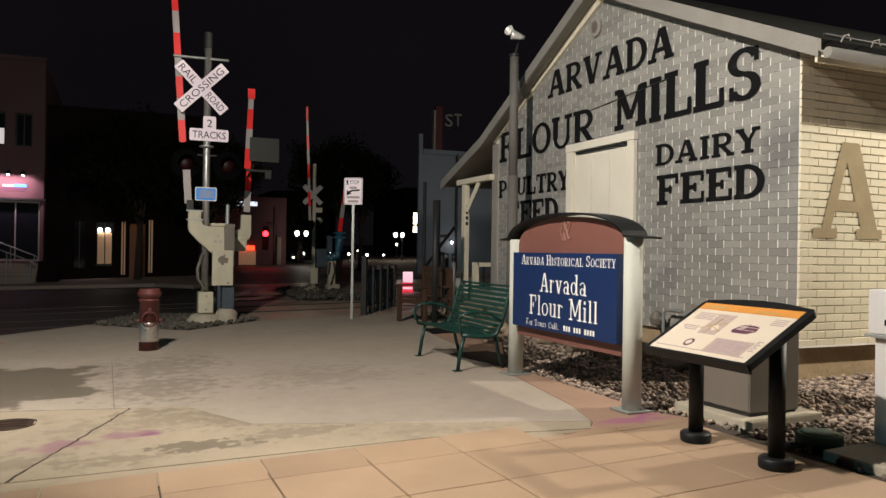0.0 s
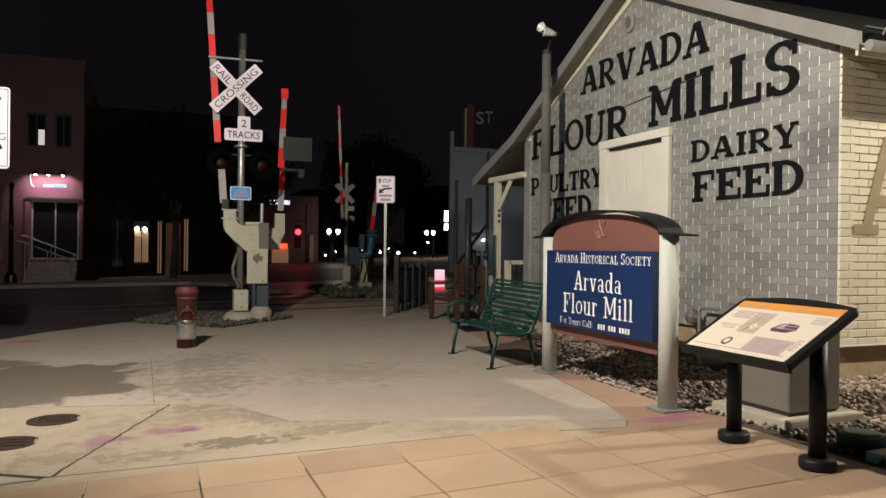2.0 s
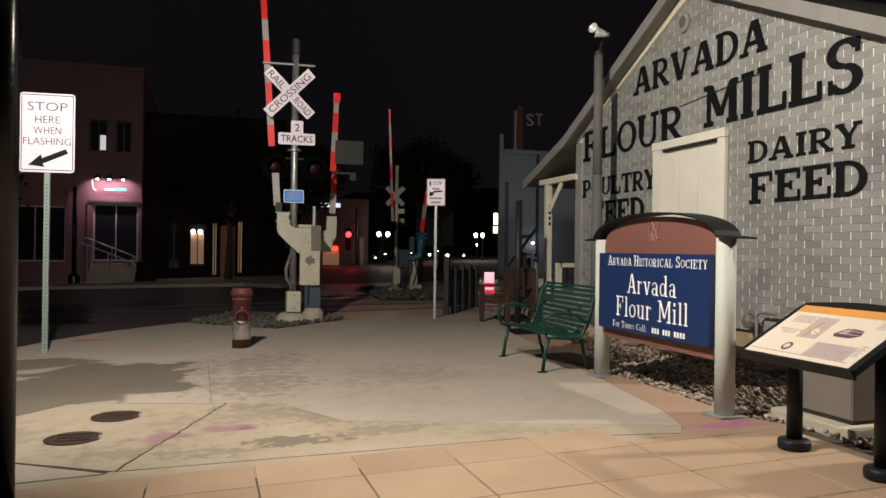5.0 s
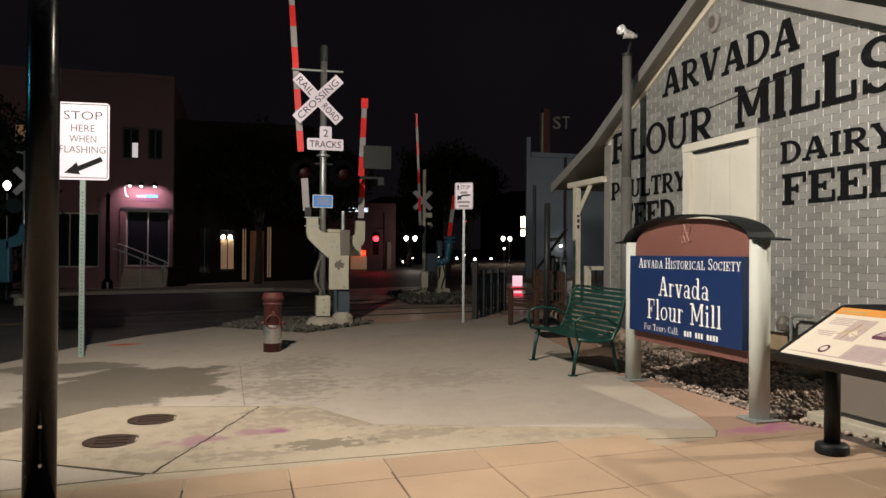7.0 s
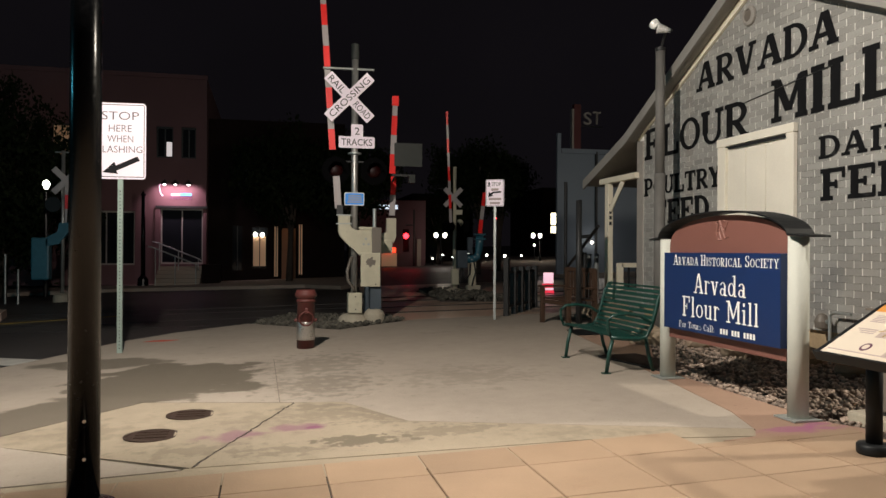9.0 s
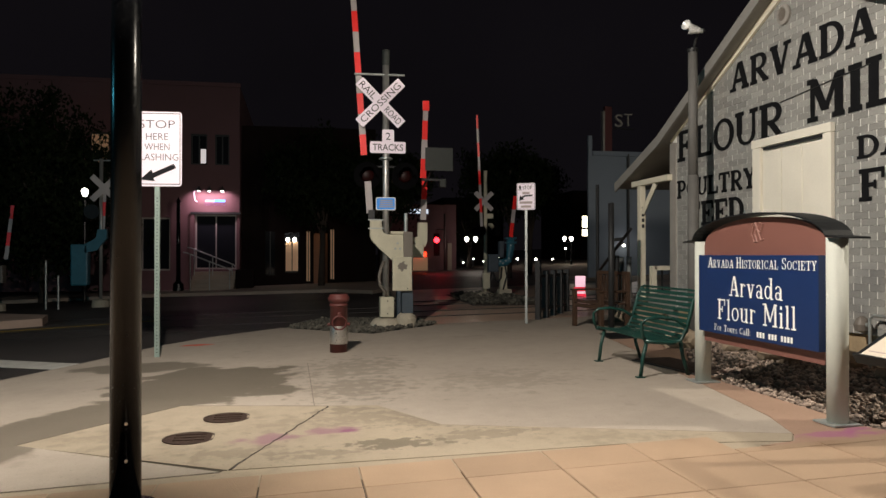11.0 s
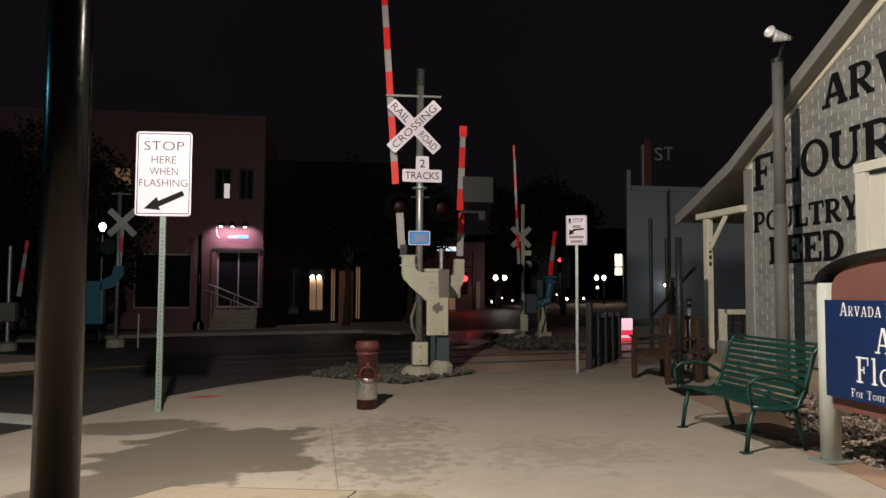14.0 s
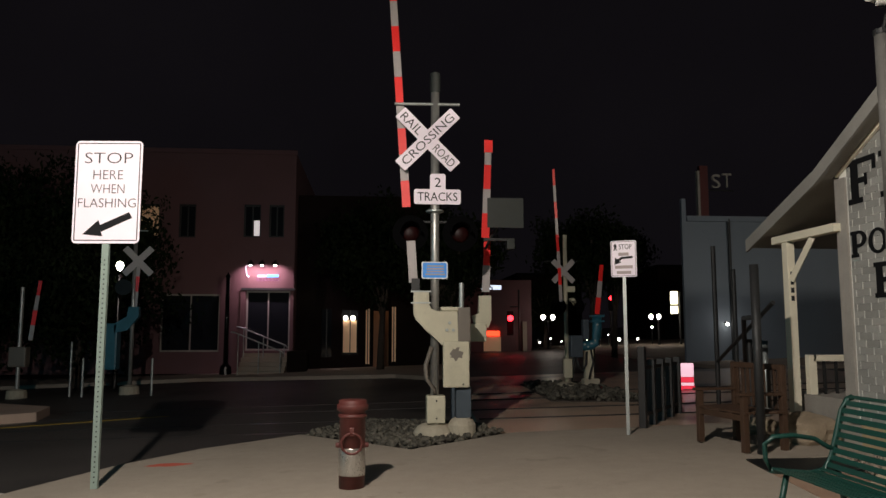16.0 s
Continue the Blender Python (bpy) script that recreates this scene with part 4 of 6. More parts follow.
for k in range(5):
    part("print_line", moved(box(0.14 - k * 0.018, 0.148 - k * 0.018, 0.2 + 0.02 * (k % 2), 0.40, 0.0045, 0.0055), tilt @ SQUEEZE), M_MAUVE, way)
for k in range(4):
    part("print_line", moved(box(0.15 - k * 0.02, 0.158 - k * 0.02, -0.44, -0.32, 0.0045, 0.0055), tilt @ SQUEEZE), M_MAUVE, way)
part("print_line", moved(box(-0.27, -0.262, -0.42, 0.44, 0.0045, 0.0055), tilt @ SQUEEZE), M_MAUVE, way)
for k in range(7):
    part("print_line", moved(box(-0.20 + k * 0.017, -0.192 + k * 0.017, -0.44 + 0.015 * (k % 2), -0.39, 0.0045, 0.0058), tilt @ SQUEEZE), M_MAUVE, way)
for k in range(3):
    part("print_line", moved(box(-0.02 - k * 0.02, -0.012 - k * 0.02, 0.24, 0.42 - 0.03 * k, 0.0045, 0.0055), tilt @ SQUEEZE), M_MAUVE, way)
for x0, y0, y1 in ((0.06, -0.13, -0.26), (0.035, -0.11, -0.27), (0.0, -0.1, -0.27)):
    part("print_line", moved(box(x0, x0 + 0.004, y1, y0, 0.0062, 0.0072), tilt @ SQUEEZE), M_PAPER, way)
part("print_seal", moved(lathe([(0.042, 0.0045), (0.042, 0.006), (0.03, 0.0062)], 20, -0.2, 0.16), tilt @ SQUEEZE), M_PLUM, way)
part("print_seal", moved(lathe([(0.026, 0.0063), (0.026, 0.0068)], 16, -0.2, 0.16), tilt @ SQUEEZE), M_PAPER, way)
for a, b_ in (((0.1, 0.12), (-0.08, 0.14)), ((0.06, 0.03), (-0.03, 0.22)), ((-0.04, 0.02), (0.02, 0.18))):
    part("print_map", moved(tube([(a[0], a[1], 0.0045), (b_[0], b_[1], 0.0045)], 0.004, 4), tilt @ SQUEEZE), M_OCHRE, way, "thin ochre lines of a map")
part("print_map", moved(prism([(0.03, 0.09), (0.0, 0.14), (-0.05, 0.09), (-0.02, 0.05)], 0.0045, 0.0056), tilt @ SQUEEZE), M_PAPER, way)

# ---- cabinet, pad, lids and box beside the mill ----
solid("concrete_pad", box(4.32, 5.05, 4.22, 5.05, -0.05, 0.055, 0.015), M_BASE, "pale concrete pad in the gravel", "pad")
cabinet = thing("utility_cabinet", "warm grey steel utility cabinet on a pad", "cabinet", 4.42, 4.33, 0.055)
part("body", box(0, 0.5, 0, 0.6, 0.03, 0.78, 0.012), M_CABINET, cabinet)
part("plinth", box(0.015, 0.485, 0.015, 0.585, 0, 0.029), M_DARK, cabinet)
part("door", box(-0.004, -0.0005, 0.012, 0.588, 0.04, 0.772, 0.001), M_CABINET, cabinet)
part("top_cap", box(-0.02, 0.52, -0.02, 0.62, 0.782, 0.8), M_CABINET, cabinet)
valve = thing("valve_box", "round green plastic valve box in the gravel", "valve box", 4.42, 3.72, -0.03)
part("ring", lathe([(0.15, 0), (0.15, 0.10), (0.14, 0.11), (0.12, 0.112)], 26), M_VALVE, valve, smooth=True)
part("lid", lathe([(0.118, 0.10), (0.118, 0.118), (0.10, 0.124), (0.02, 0.125)], 26), M_VALVE, valve)
solid("stepping_slab", box(4.25, 5.6, 2.9, 3.55, -0.04, 0.03, 0.012), M_BASE, "dark paving slab in the gravel", "slab")
bin_ = thing("white_cabinet", "white metal cabinet with a ledge and dark lettering", "cabinet", 4.70, 3.03, 0.03)
part("body", box(0, 0.5, 0, 0.5, 0.0, 0.72, 0.01), M_WHITEBOX, bin_)
part("head", box(-0.03, 0.53, -0.03, 0.53, 0.725, 1.02, 0.012), M_WHITEBOX, bin_)
part("ledge", box(-0.045, 0.545, -0.045, 0.545, 0.70, 0.724, 0.004), M_GALV, bin_)
part("number_bars", box(-0.033, -0.0305, 0.05, 0.41, 0.785, 0.825), M_INK, bin_, "dark unreadable lettering")

# ---- green bench ----
bench = thing("metal_bench", "dark green slatted metal bench with curved arms", "bench", 3.47, 8.14, 0, -2)


def bench_profile(y):
    return [(0.02, y, 0.40), (0.16, y, 0.385), (0.32, y, 0.375), (0.42, y, 0.40), (0.485, y, 0.5), (0.53, y, 0.66), (0.575, y, 0.82), (0.62, y, 0.90), (0.66, y, 0.915)]


for y in (-0.72, 0.72):
    fr = part("side_frame", tube(bench_profile(y), 0.022, 10), M_GREEN, bench, smooth=True)
    yl = y * 0.86
    part("leg", tube([(0.02, yl, 0.012), (0.045, yl, 0.2), (0.09, yl, 0.385)], 0.021), M_GREEN, bench, smooth=True)
    part("leg", tube([(0.56, yl, 0.012), (0.50, yl, 0.2), (0.46, yl, 0.43)], 0.021), M_GREEN, bench, smooth=True)
    part("foot", box(-0.03, 0.06, yl - 0.035, yl + 0.035, 0, 0.014, 0.003), M_GREEN, bench)
    part("foot", box(0.52, 0.61, yl - 0.035, yl + 0.035, 0, 0.014, 0.003), M_GREEN, bench)
    part("armrest", tube([(0.03, y, 0.40), (-0.01, y, 0.48), (-0.01, y, 0.58), (0.05, y, 0.635), (0.2, y, 0.645), (0.36, y, 0.62), (0.46, y, 0.56), (0.50, y, 0.55)], 0.018), M_GREEN, bench, smooth=True)
prof = [Vector(q) for q in bench_profile(0)]
length = [0.0]
for a, b in zip(prof, prof[1:]):
    length.append(length[-1] + (b - a).length)
count = 17
for k in range(count):
    s = (k + 0.5) / count * length[-1]
    i = max(j for j in range(len(length) - 1) if length[j] <= s)
    f = (s - length[i]) / (length[i + 1] - length[i])
    c, d = prof[i].lerp(prof[i + 1], f), (prof[i + 1] - prof[i]).normalized()
    ang = math.degrees(math.atan2(d.z, d.x))
    part("slat", box(-0.0195, 0.0195, -0.70, 0.70, -0.004, 0.006, 0.002, m=pose(c.x, 0, c.z + 0.012, 0, -ang, 0)), M_GREEN, bench)
part("stretcher", rod((0.3, -0.7, 0.36), (0.3, 0.7, 0.36), 0.015), M_GREEN, bench)

# drain grate, rocks and mat round the bench
grate = thing("drain_grate", "rusty iron drain grate in the rosy strip", "grate", 4.25, 8.05, 0.0, 8)
part("frame", box(-0.27, 0.27, -0.65, 0.65, -0.01, 0.004), M_DARK, grate)
for k in range(16):
    part("bar", box(-0.25, 0.25, -0.62 + k * 0.08, -0.585 + k * 0.08, 0.0042, 0.016), M_IRON, grate)
solid("rubber_mat", box(-0.45, 0.45, -0.35, 0.35, 0.0, 0.014, 0.004, m=pose(5.0, 11.0, 0, 0, 0, -10)), M_BLACK, "black rubber mat on the pavement", "mat")


def boulder(x, y, s, squash=0.6):
    b = bmesh.new()
    bmesh.ops.create_icosphere(b, subdivisions=3, radius=1)
    seed = Vector((x * 3.1, y * 1.7, s * 9))
    for v in b.verts:
        k = 1 + 0.35 * (noise.noise(v.co * 1.3 + seed)) + 0.1 * noise.noise(v.co * 4 + seed)
        v.co = Vector((x + v.co.x * s * k, y + v.co.y * s * k * 0.8, max(-0.06, v.co.z * s * squash * k + s * squash * 0.5)))
    return solid("boulder", b, M_BOULDER, "rounded tan boulder beside the gravel bed", "rock", group="boulders by the mill", smooth=True)


for x, y, s in ((5.55, 8.1, 0.28), (5.75, 7.35, 0.24), (5.05, 9.55, 0.26), (5.9, 12.35, 0.38), (5.75, 13.2, 0.22), (5.5, 9.0, 0.2), (5.8, 6.6, 0.2)):
    boulder(x, y, s)

# ---- bollard with ring ----
boll = thing("bollard", "maroon round bollard with a steel band and ring", "bollard", 0.47, 11.06, 0)
part("post", lathe([(0.125, 0), (0.125, 0.72), (0.15, 0.735), (0.155, 0.775), (0.15, 0.79), (0.136, 0.795), (0.136, 0.825), (0.12, 0.835), (0.0, 0.837)], 28), M_MAROON, boll, smooth=True)
part("steel_band", lathe([(0.127, 0.12), (0.129, 0.13), (0.129, 0.37), (0.127, 0.38)], 28), M_CHROME, boll, "bright steel band", True)
part("ring", tube([(0.098 * math.sin(2 * math.pi * k / 24), -0.142 - 0.02 * math.cos(2 * math.pi * k / 24), 0.43 + 0.098 * math.cos(2 * math.pi * k / 24)) for k in range(25)], 0.013), M_MAROON, boll, smooth=True)
part("hasp", box(-0.022, 0.022, -0.165, -0.12, 0.50, 0.58, 0.008), M_MAROON, boll)
part("neck_band", lathe([(0.127, 0.66), (0.138, 0.67), (0.138, 0.69), (0.127, 0.70)], 28), M_MAROON, boll, smooth=True)
for s_ in (-1, 1):
    part("side_lug", rod((0.12 * s_, 0, 0.40), (0.16 * s_, 0, 0.40), 0.028, 0.022, 10), M_MAROON, boll)

# ---- iron lids ----
for x, y in ((-0.72, 6.99), (-0.95, 6.30)):
    lid = thing("manhole_cover", "round rusty iron lid set in cream concrete", "manhole cover", x, y, -0.003, group="iron lids")
    part("rim", lathe([(0.21, 0), (0.21, 0.005), (0.185, 0.0052), (0.185, 0.001)], 32), M_IRON, lid)
    part("lid", lathe([(0.183, 0.0), (0.183, 0.0045), (0.02, 0.005)], 32), M_IRON, lid)
    for k in range(3):
        part("rib", box(-0.12, 0.12, -0.006 + (k - 1) * 0.09, 0.006 + (k - 1) * 0.09, 0.0052, 0.011), M_IRON, lid)

# ---- black lamp post beside the path ----
lp = thing("street_lamp", "glossy black street lamp post", "street lamp", -1.085, 4.65, 0)
part("shaft", rod((0, 0, 0.02), (0, 0, 5.2), 0.087, 0.08, 32), M_LAMPPOST, lp, smooth=True)
part("flange", lathe([(0.17, -0.02), (0.17, 0.02), (0.09, 0.035)], 28), M_LAMPPOST, lp)
part("cup", lathe([(0.08, 5.2), (0.085, 5.23), (0.07, 5.25)], 24), M_LAMPPOST, lp)
for k in range(4):
    a = math.pi / 4 + k * math.pi / 2
    part("lantern_bar", rod((0.07 * math.cos(a), 0.07 * math.sin(a), 5.25), (0.21 * math.cos(a), 0.21 * math.sin(a), 5.8), 0.01), M_LAMPPOST, lp)
part("lantern_roof", lathe([(0.01, 5.90), (0.38, 5.76), (0.465, 5.655), (0.47, 5.665), (0.40, 5.78), (0.15, 5.98), (0.03, 6.06), (0.0, 6.12)], 28), M_LAMPPOST, lp)
for z in (0.29, 0.5):
    part("screw", rod((0.02, -0.082, z), (0.022, -0.094, z), 0.009), M_CHROME, lp)
lb = thing("street_lamp", "tall dark street lamp beside the mill", "street lamp", LAMP_B[0], LAMP_B[1], -0.03)
part("shaft", rod((0, -0.45, 0), (0, -0.45, 5.85), 0.09, 0.06, 20), M_LAMPPOST, lb, smooth=True)
part("arm", tube([(0, -0.45, 5.8), (0, -0.2, 6.0), (0, 0, 6.02)], 0.03), M_LAMPPOST, lb)
part("head", lathe([(0.2, 5.9), (0.2, 5.94), (0.06, 6.05)], 20), M_LAMPPOST, lb)

# ---- signs at the stop line and path ----


def sign_post(x, y, w, h, bottom, turn, name, label, r=0.03, post_material=M_GREENGALV):
    s = thing(name, label, "traffic sign", x, y, 0, turn)
    part("post", box(-r, r, -r * 0.3, r * 0.9, -0.02, bottom + h * 0.96), post_material, s, "perforated green-grey steel post")
    sheet = part("sheet", moved(plate(w, h, w * 0.07, 0.006), Matrix.Translation((0, -0.015, bottom + h / 2))), M_SIGN, s, "white reflective sheet")
    edge = bmesh.new()
    t = w * 0.013
    for x0, x1, z0, z1 in ((-w / 2 + w * 0.035, w / 2 - w * 0.035, h / 2 - w * 0.045, h / 2 - w * 0.045 + t), (-w / 2 + w * 0.035, w / 2 - w * 0.035, -h / 2 + w * 0.04, -h / 2 + w * 0.04 + t),
                           (-w / 2 + w * 0.03, -w / 2 + w * 0.03 + t, -h / 2 + w * 0.05, h / 2 - w * 0.05), (w / 2 - w * 0.03 - t, w / 2 - w * 0.03, -h / 2 + w * 0.05, h / 2 - w * 0.05)):
        box(x0, x1, -0.0235, -0.0215, bottom + h / 2 + z0, bottom + h / 2 + z1, bm=edge)
    part("border", edge, M_INK, s, "black border line")
    return s


stop = sign_post(-2.13, 11.65, 0.70, 1.09, 2.49, -4, "stop_sign", "white stop-here-when-flashing sign on a perforated steel post", 0.035)
for text, z, h, w in (("STOP", 3.34, 0.115, 0.50), ("HERE", 3.17, 0.095, 0.31), ("WHEN", 3.02, 0.095, 0.35), ("FLASHING", 2.87, 0.095, 0.60)):
    part("lettering", moved(writing(text, w, h, 0.002, 0.014), Matrix.Translation((-w / 2, -0.0215, z))), M_INK, stop, "black lettering")
part("arrow", prism([(0.27, 2.76), (0.235, 2.82), (-0.06, 2.685), (-0.08, 2.735), (-0.24, 2.585), (-0.03, 2.565), (-0.05, 2.61)], -0.0235, -0.0215, "y"), M_INK, stop, "black arrow")
hole_mesh = mesh_of("hole", box(-0.007, 0.007, -0.0122, -0.0107, -0.0075, 0.0075), M_DARK)
for k in range(46):
    hole = new("hole", hole_mesh)
    hole.parent, hole.location = stop, (0, 0, 0.0675 + k * 0.05)

ped = sign_post(4.08, 13.62, 0.345, 0.5, 2.12, -25, "path_sign", "small white stop sign with an arrow on a thin post", 0.022, M_GALV)
part("lettering", moved(writing("STOP", 0.17, 0.07), Matrix.Translation((-0.06, -0.0215, 2.5))), M_INK, ped, "black lettering")
part("symbol", prism([(-0.135, 2.485), (-0.12, 2.53), (-0.135, 2.54), (-0.12, 2.575), (-0.10, 2.575), (-0.09, 2.53), (-0.10, 2.52), (-0.085, 2.485), (-0.10, 2.485), (-0.11, 2.515), (-0.12, 2.485)], -0.0235, -0.0215, "y"), M_INK, ped, "small walking figure sign")
part("number_bars", moved(bars(1, 0.16, 0.08), Matrix.Translation((0, -0.0215, 2.45))), M_MAUVE, ped, "pale unreadable line")
part("number_bars", moved(bars(2, 0.24, 0.15), Matrix.Translation((0, -0.0215, 2.235))), M_MAUVE, ped, "pale unreadable lines")
part("arrow", prism([(0.12, 2.405), (0.12, 2.375), (-0.02, 2.365), (-0.06, 2.335), (-0.03, 2.32), (-0.125, 2.29), (-0.115, 2.39), (-0.085, 2.365), (-0.03, 2.395)], -0.0235, -0.0215, "y"), M_INK, ped, "black curved arrow")

# ---- crossing signal ----


def crossing_arm(parent, foot, head, w, first, stripe, name="gate_arm"):
    """A striped gate arm, one piece a stripe."""
    a, b = Vector(foot), Vector(head)
    arm = part(name, rod(a + Vector((0, 0.035, 0)), b + Vector((0, 0.035, 0)), 0.018, 0.012, 8), M_GALV, parent)
    n = max(1, round((b - a).length / stripe))
    ang = math.degrees(math.atan2((b - a).x, (b - a).z))
    for k in range(n):
        c = a.lerp(b, (k + 0.5) / n)
        ww = w * (1 - 0.25 * k / n)
        part("stripe", box(-ww / 2, ww / 2, -0.012, 0.012, -(b - a).length / n / 2, (b - a).length / n / 2, m=Matrix.Translation(c) @ Matrix.Rotation(radians(ang), 4, "Y")), M_RED if (k + first) % 2 else M_ARMGREY, arm)
    return arm


def crossbuck(parent, x, z, y, length, width, lettered, turn=0):
    for k, (ang, word) in enumerate(((45, "RAIL ROAD"), (-45, "CROSSING"))):
        m = Matrix.Translation((x, y - 0.012 * k, z)) @ Matrix.Rotation(radians(ang), 4, "Y")
        bl = part("blade", moved(plate(length, width, width * 0.08, 0.008), m), M_SIGN if lettered else M_ARMGREY, parent, "white blade of the crossbuck")
        if not lettered:
            continue
        words = (("RAIL", -0.455 * length, 0.33 * length), ("ROAD", 0.13 * length, 0.33 * length)) if k == 0 else (("CROSSING", -0.44 * length, 0.88 * length),)
        for text, x0, w in words:
            part("lettering", moved(writing(text, w, width * 0.6, 0.002, 0.006), m @ Matrix.Translation((x0, -0.0085, -width * 0.3))), M_INK, bl, "black lettering")


sig = thing("crossing_signal", "railway crossing mast with crossbuck, flashers and beige gate gear", "crossing signal", 1.535, 14.4, 0)
part("mast", rod((0, 0, 0.15), (0, 0, 5.26), 0.062, 0.062, 20), M_SILVER, sig, "silver steel mast", True)
part("mast_cap", lathe([(0.07, 4.98), (0.075, 5.0), (0.075, 5.27), (0.03, 5.29)], 18), M_SIGNBACK, sig)
part("foundation", lathe([(0.31, -0.06), (0.30, 0.06), (0.25, 0.13), (0.2, 0.16), (0.13, 0.18)], 20), M_BASE, sig, "rounded concrete foundation")
jb = part("junction_box", box(-0.125, 0.135, -0.20, 0.06, 0.19, 0.57, 0.02), M_BEIGE, sig, "beige junction box")
for z in (0.26, 0.5):
    part("bolt", rod((0.01, -0.2, z), (0.01, -0.212, z), 0.012), M_DARK, jb)
crossbuck(sig, -0.115, 4.245, -0.10, 1.14, 0.205, True)
part("crossbar", rod((-0.6, -0.03, 4.79), (0.36, -0.03, 4.80), 0.022), M_GALV, sig)
two = part("track_sign", moved(plate(0.225, 0.25, 0.03, 0.008), Matrix.Translation((0.035, -0.07, 3.62))), M_SIGN, sig, "white track count sign")
part("lettering", moved(writing("2", 0.09, 0.135), Matrix.Translation((-0.01, -0.0785, 3.55))), M_INK, two)
tr = part("track_sign", moved(plate(0.68, 0.22, 0.03, 0.008), Matrix.Translation((0.03, -0.072, 3.405))), M_SIGN, sig, "white track count sign")
part("lettering", moved(writing("TRACKS", 0.58, 0.125), Matrix.Translation((-0.26, -0.0805, 3.345))), M_INK, tr)
bs = part("notice", moved(plate(0.375, 0.245, 0.025, 0.008), Matrix.Translation((-0.01, -0.07, 2.335))), M_LETTER, sig, "blue notice with white border")
part("notice_face", moved(plate(0.345, 0.215, 0.02, 0.002), Matrix.Translation((-0.01, -0.0785, 2.335))), M_SIGNBLUE, bs)
part("number_bars", moved(bars(4, 0.29, 0.16), Matrix.Translation((0, -0.081, 2.345))), M_ARMGREY, bs, "pale unreadable lines")
part("flasher_arm", rod((-0.42, -0.02, 3.04), (0.42, -0.02, 3.04), 0.022), M_DARK, sig)
for s in (-1, 1):
    fl = part("flasher", moved(lathe([(0.26, -0.006), (0.26, 0.006), (0.15, 0.008)], 28), pose(0.36 * s, -0.06, 2.87, 90)), M_MATT, sig, "round black flasher target")
    part("lens", moved(lathe([(0.13, 0), (0.125, 0.02), (0.09, 0.045), (0.02, 0.055)], 24), pose(0.36 * s, -0.07, 2.87, 90)), M_LENS, fl, "dark red lens", True)
    hood_ = [(0.15 * math.cos(math.pi * k / 12), 0.15 * math.sin(math.pi * k / 12)) for k in range(13)]
    part("hood", moved(prism(hood_ + [(u * 0.94, v * 0.94) for u, v in hood_[::-1]], -0.3, -0.07, "y"), Matrix.Translation((0.36 * s, 0, 2.87))), M_MATT, fl)
part("collar", lathe([(0.08, 3.17), (0.13, 3.19), (0.13, 3.21), (0.08, 3.23)], 16), M_GALV, sig)
part("bell_cable", tube([(-0.05, -0.08, 1.25), (-0.14, -0.1, 0.98), (-0.13, -0.12, 0.8), (-0.02, -0.1, 0.66), (0, -0.08, 0.58)], 0.03), M_CABINET, sig, smooth=True)

gate = thing("crossing_gate", "beige crossing gate machine with a raised striped arm", "crossing gate", 1.91, 14.3, 0)
bracket = [(-0.69, 2.02), (-0.475, 2.02), (-0.47, 1.83), (-0.44, 1.77), (-0.37, 1.735), (-0.07, 1.735), (-0.06, 1.3), (-0.29, 1.26), (-0.36, 1.33), (-0.51, 1.46), (-0.66, 1.62), (-0.69, 1.7)]
br = part("bracket", prism(bracket, -0.10, 0.02, "y"), M_BEIGE, gate, "beige angled arm bracket")
for x, z in ((-0.18, 1.57), (-0.22, 1.47), (-0.13, 1.47)):
    part("bolt", rod((x, -0.10, z), (x, -0.125, z), 0.022), M_GALV, br)
for z in (1.84, 2.0):
    part("clamp", box(-0.73, -0.44, -0.11, -0.102, z, z + 0.022), M_GALV, br)
mb = part("machine_cover", box(-0.28, 0.09, -0.19, -0.11, 0.675, 1.31, 0.02), M_BEIGE, gate, "beige machine cover with a bare patch")
patch_ = [(0.085 * (1 + 0.35 * math.sin(k * 2.4) + 0.15 * math.cos(k * 5.1)) * math.cos(2 * math.pi * k / 18), 0.085 * (1 + 0.3 * math.cos(k * 1.9)) * math.sin(2 * math.pi * k / 18)) for k in range(18)]
part("bare_patch", prism([(u - 0.1, v + 1.14) for u, v in patch_], -0.192, -0.1905, "y"), M_CABINET, mb, "grey bare patch")
part("bolt", rod((0.0, -0.19, 0.72), (0.0, -0.2, 0.72), 0.012), M_DARK, mb)
part("machine", box(-0.06, 0.12, -0.10, 0.30, 1.05, 1.79, 0.02), M_CABINET, gate, "grey gate machine")
part("lid", box(-0.30, 0.0, -0.06, 0.2, 1.74, 1.80, 0.02), M_BEIGE, gate)
part("pipe", rod((0.01, 0.1, 1.78), (0.01, 0.1, 2.15), 0.036), M_GALV, gate)
part("pedestal", box(-0.09, 0.12, -0.1, 0.12, 0.25, 0.675, 0.01), M_NAVY, gate, "dark blue-grey pedestal")
part("foundation", lathe([(0.2, -0.05), (0.2, 0.15), (0.17, 0.2), (0.12, 0.25)], 16), M_BASE, gate, "rounded concrete foundation")
part("arm_socket", box(-0.72, -0.6, -0.05, -0.01, 2.02, 2.2, 0.006), M_DARK, gate)
crossing_arm(gate, (-0.69, -0.02, 2.14), (-0.73, -0.02, 2.74), 0.125, 0, 0.58)
crossing_arm(gate, (-0.79, 0.12, 3.25), (-1.19, 0.12, 9.1), 0.12, 1, 0.40)

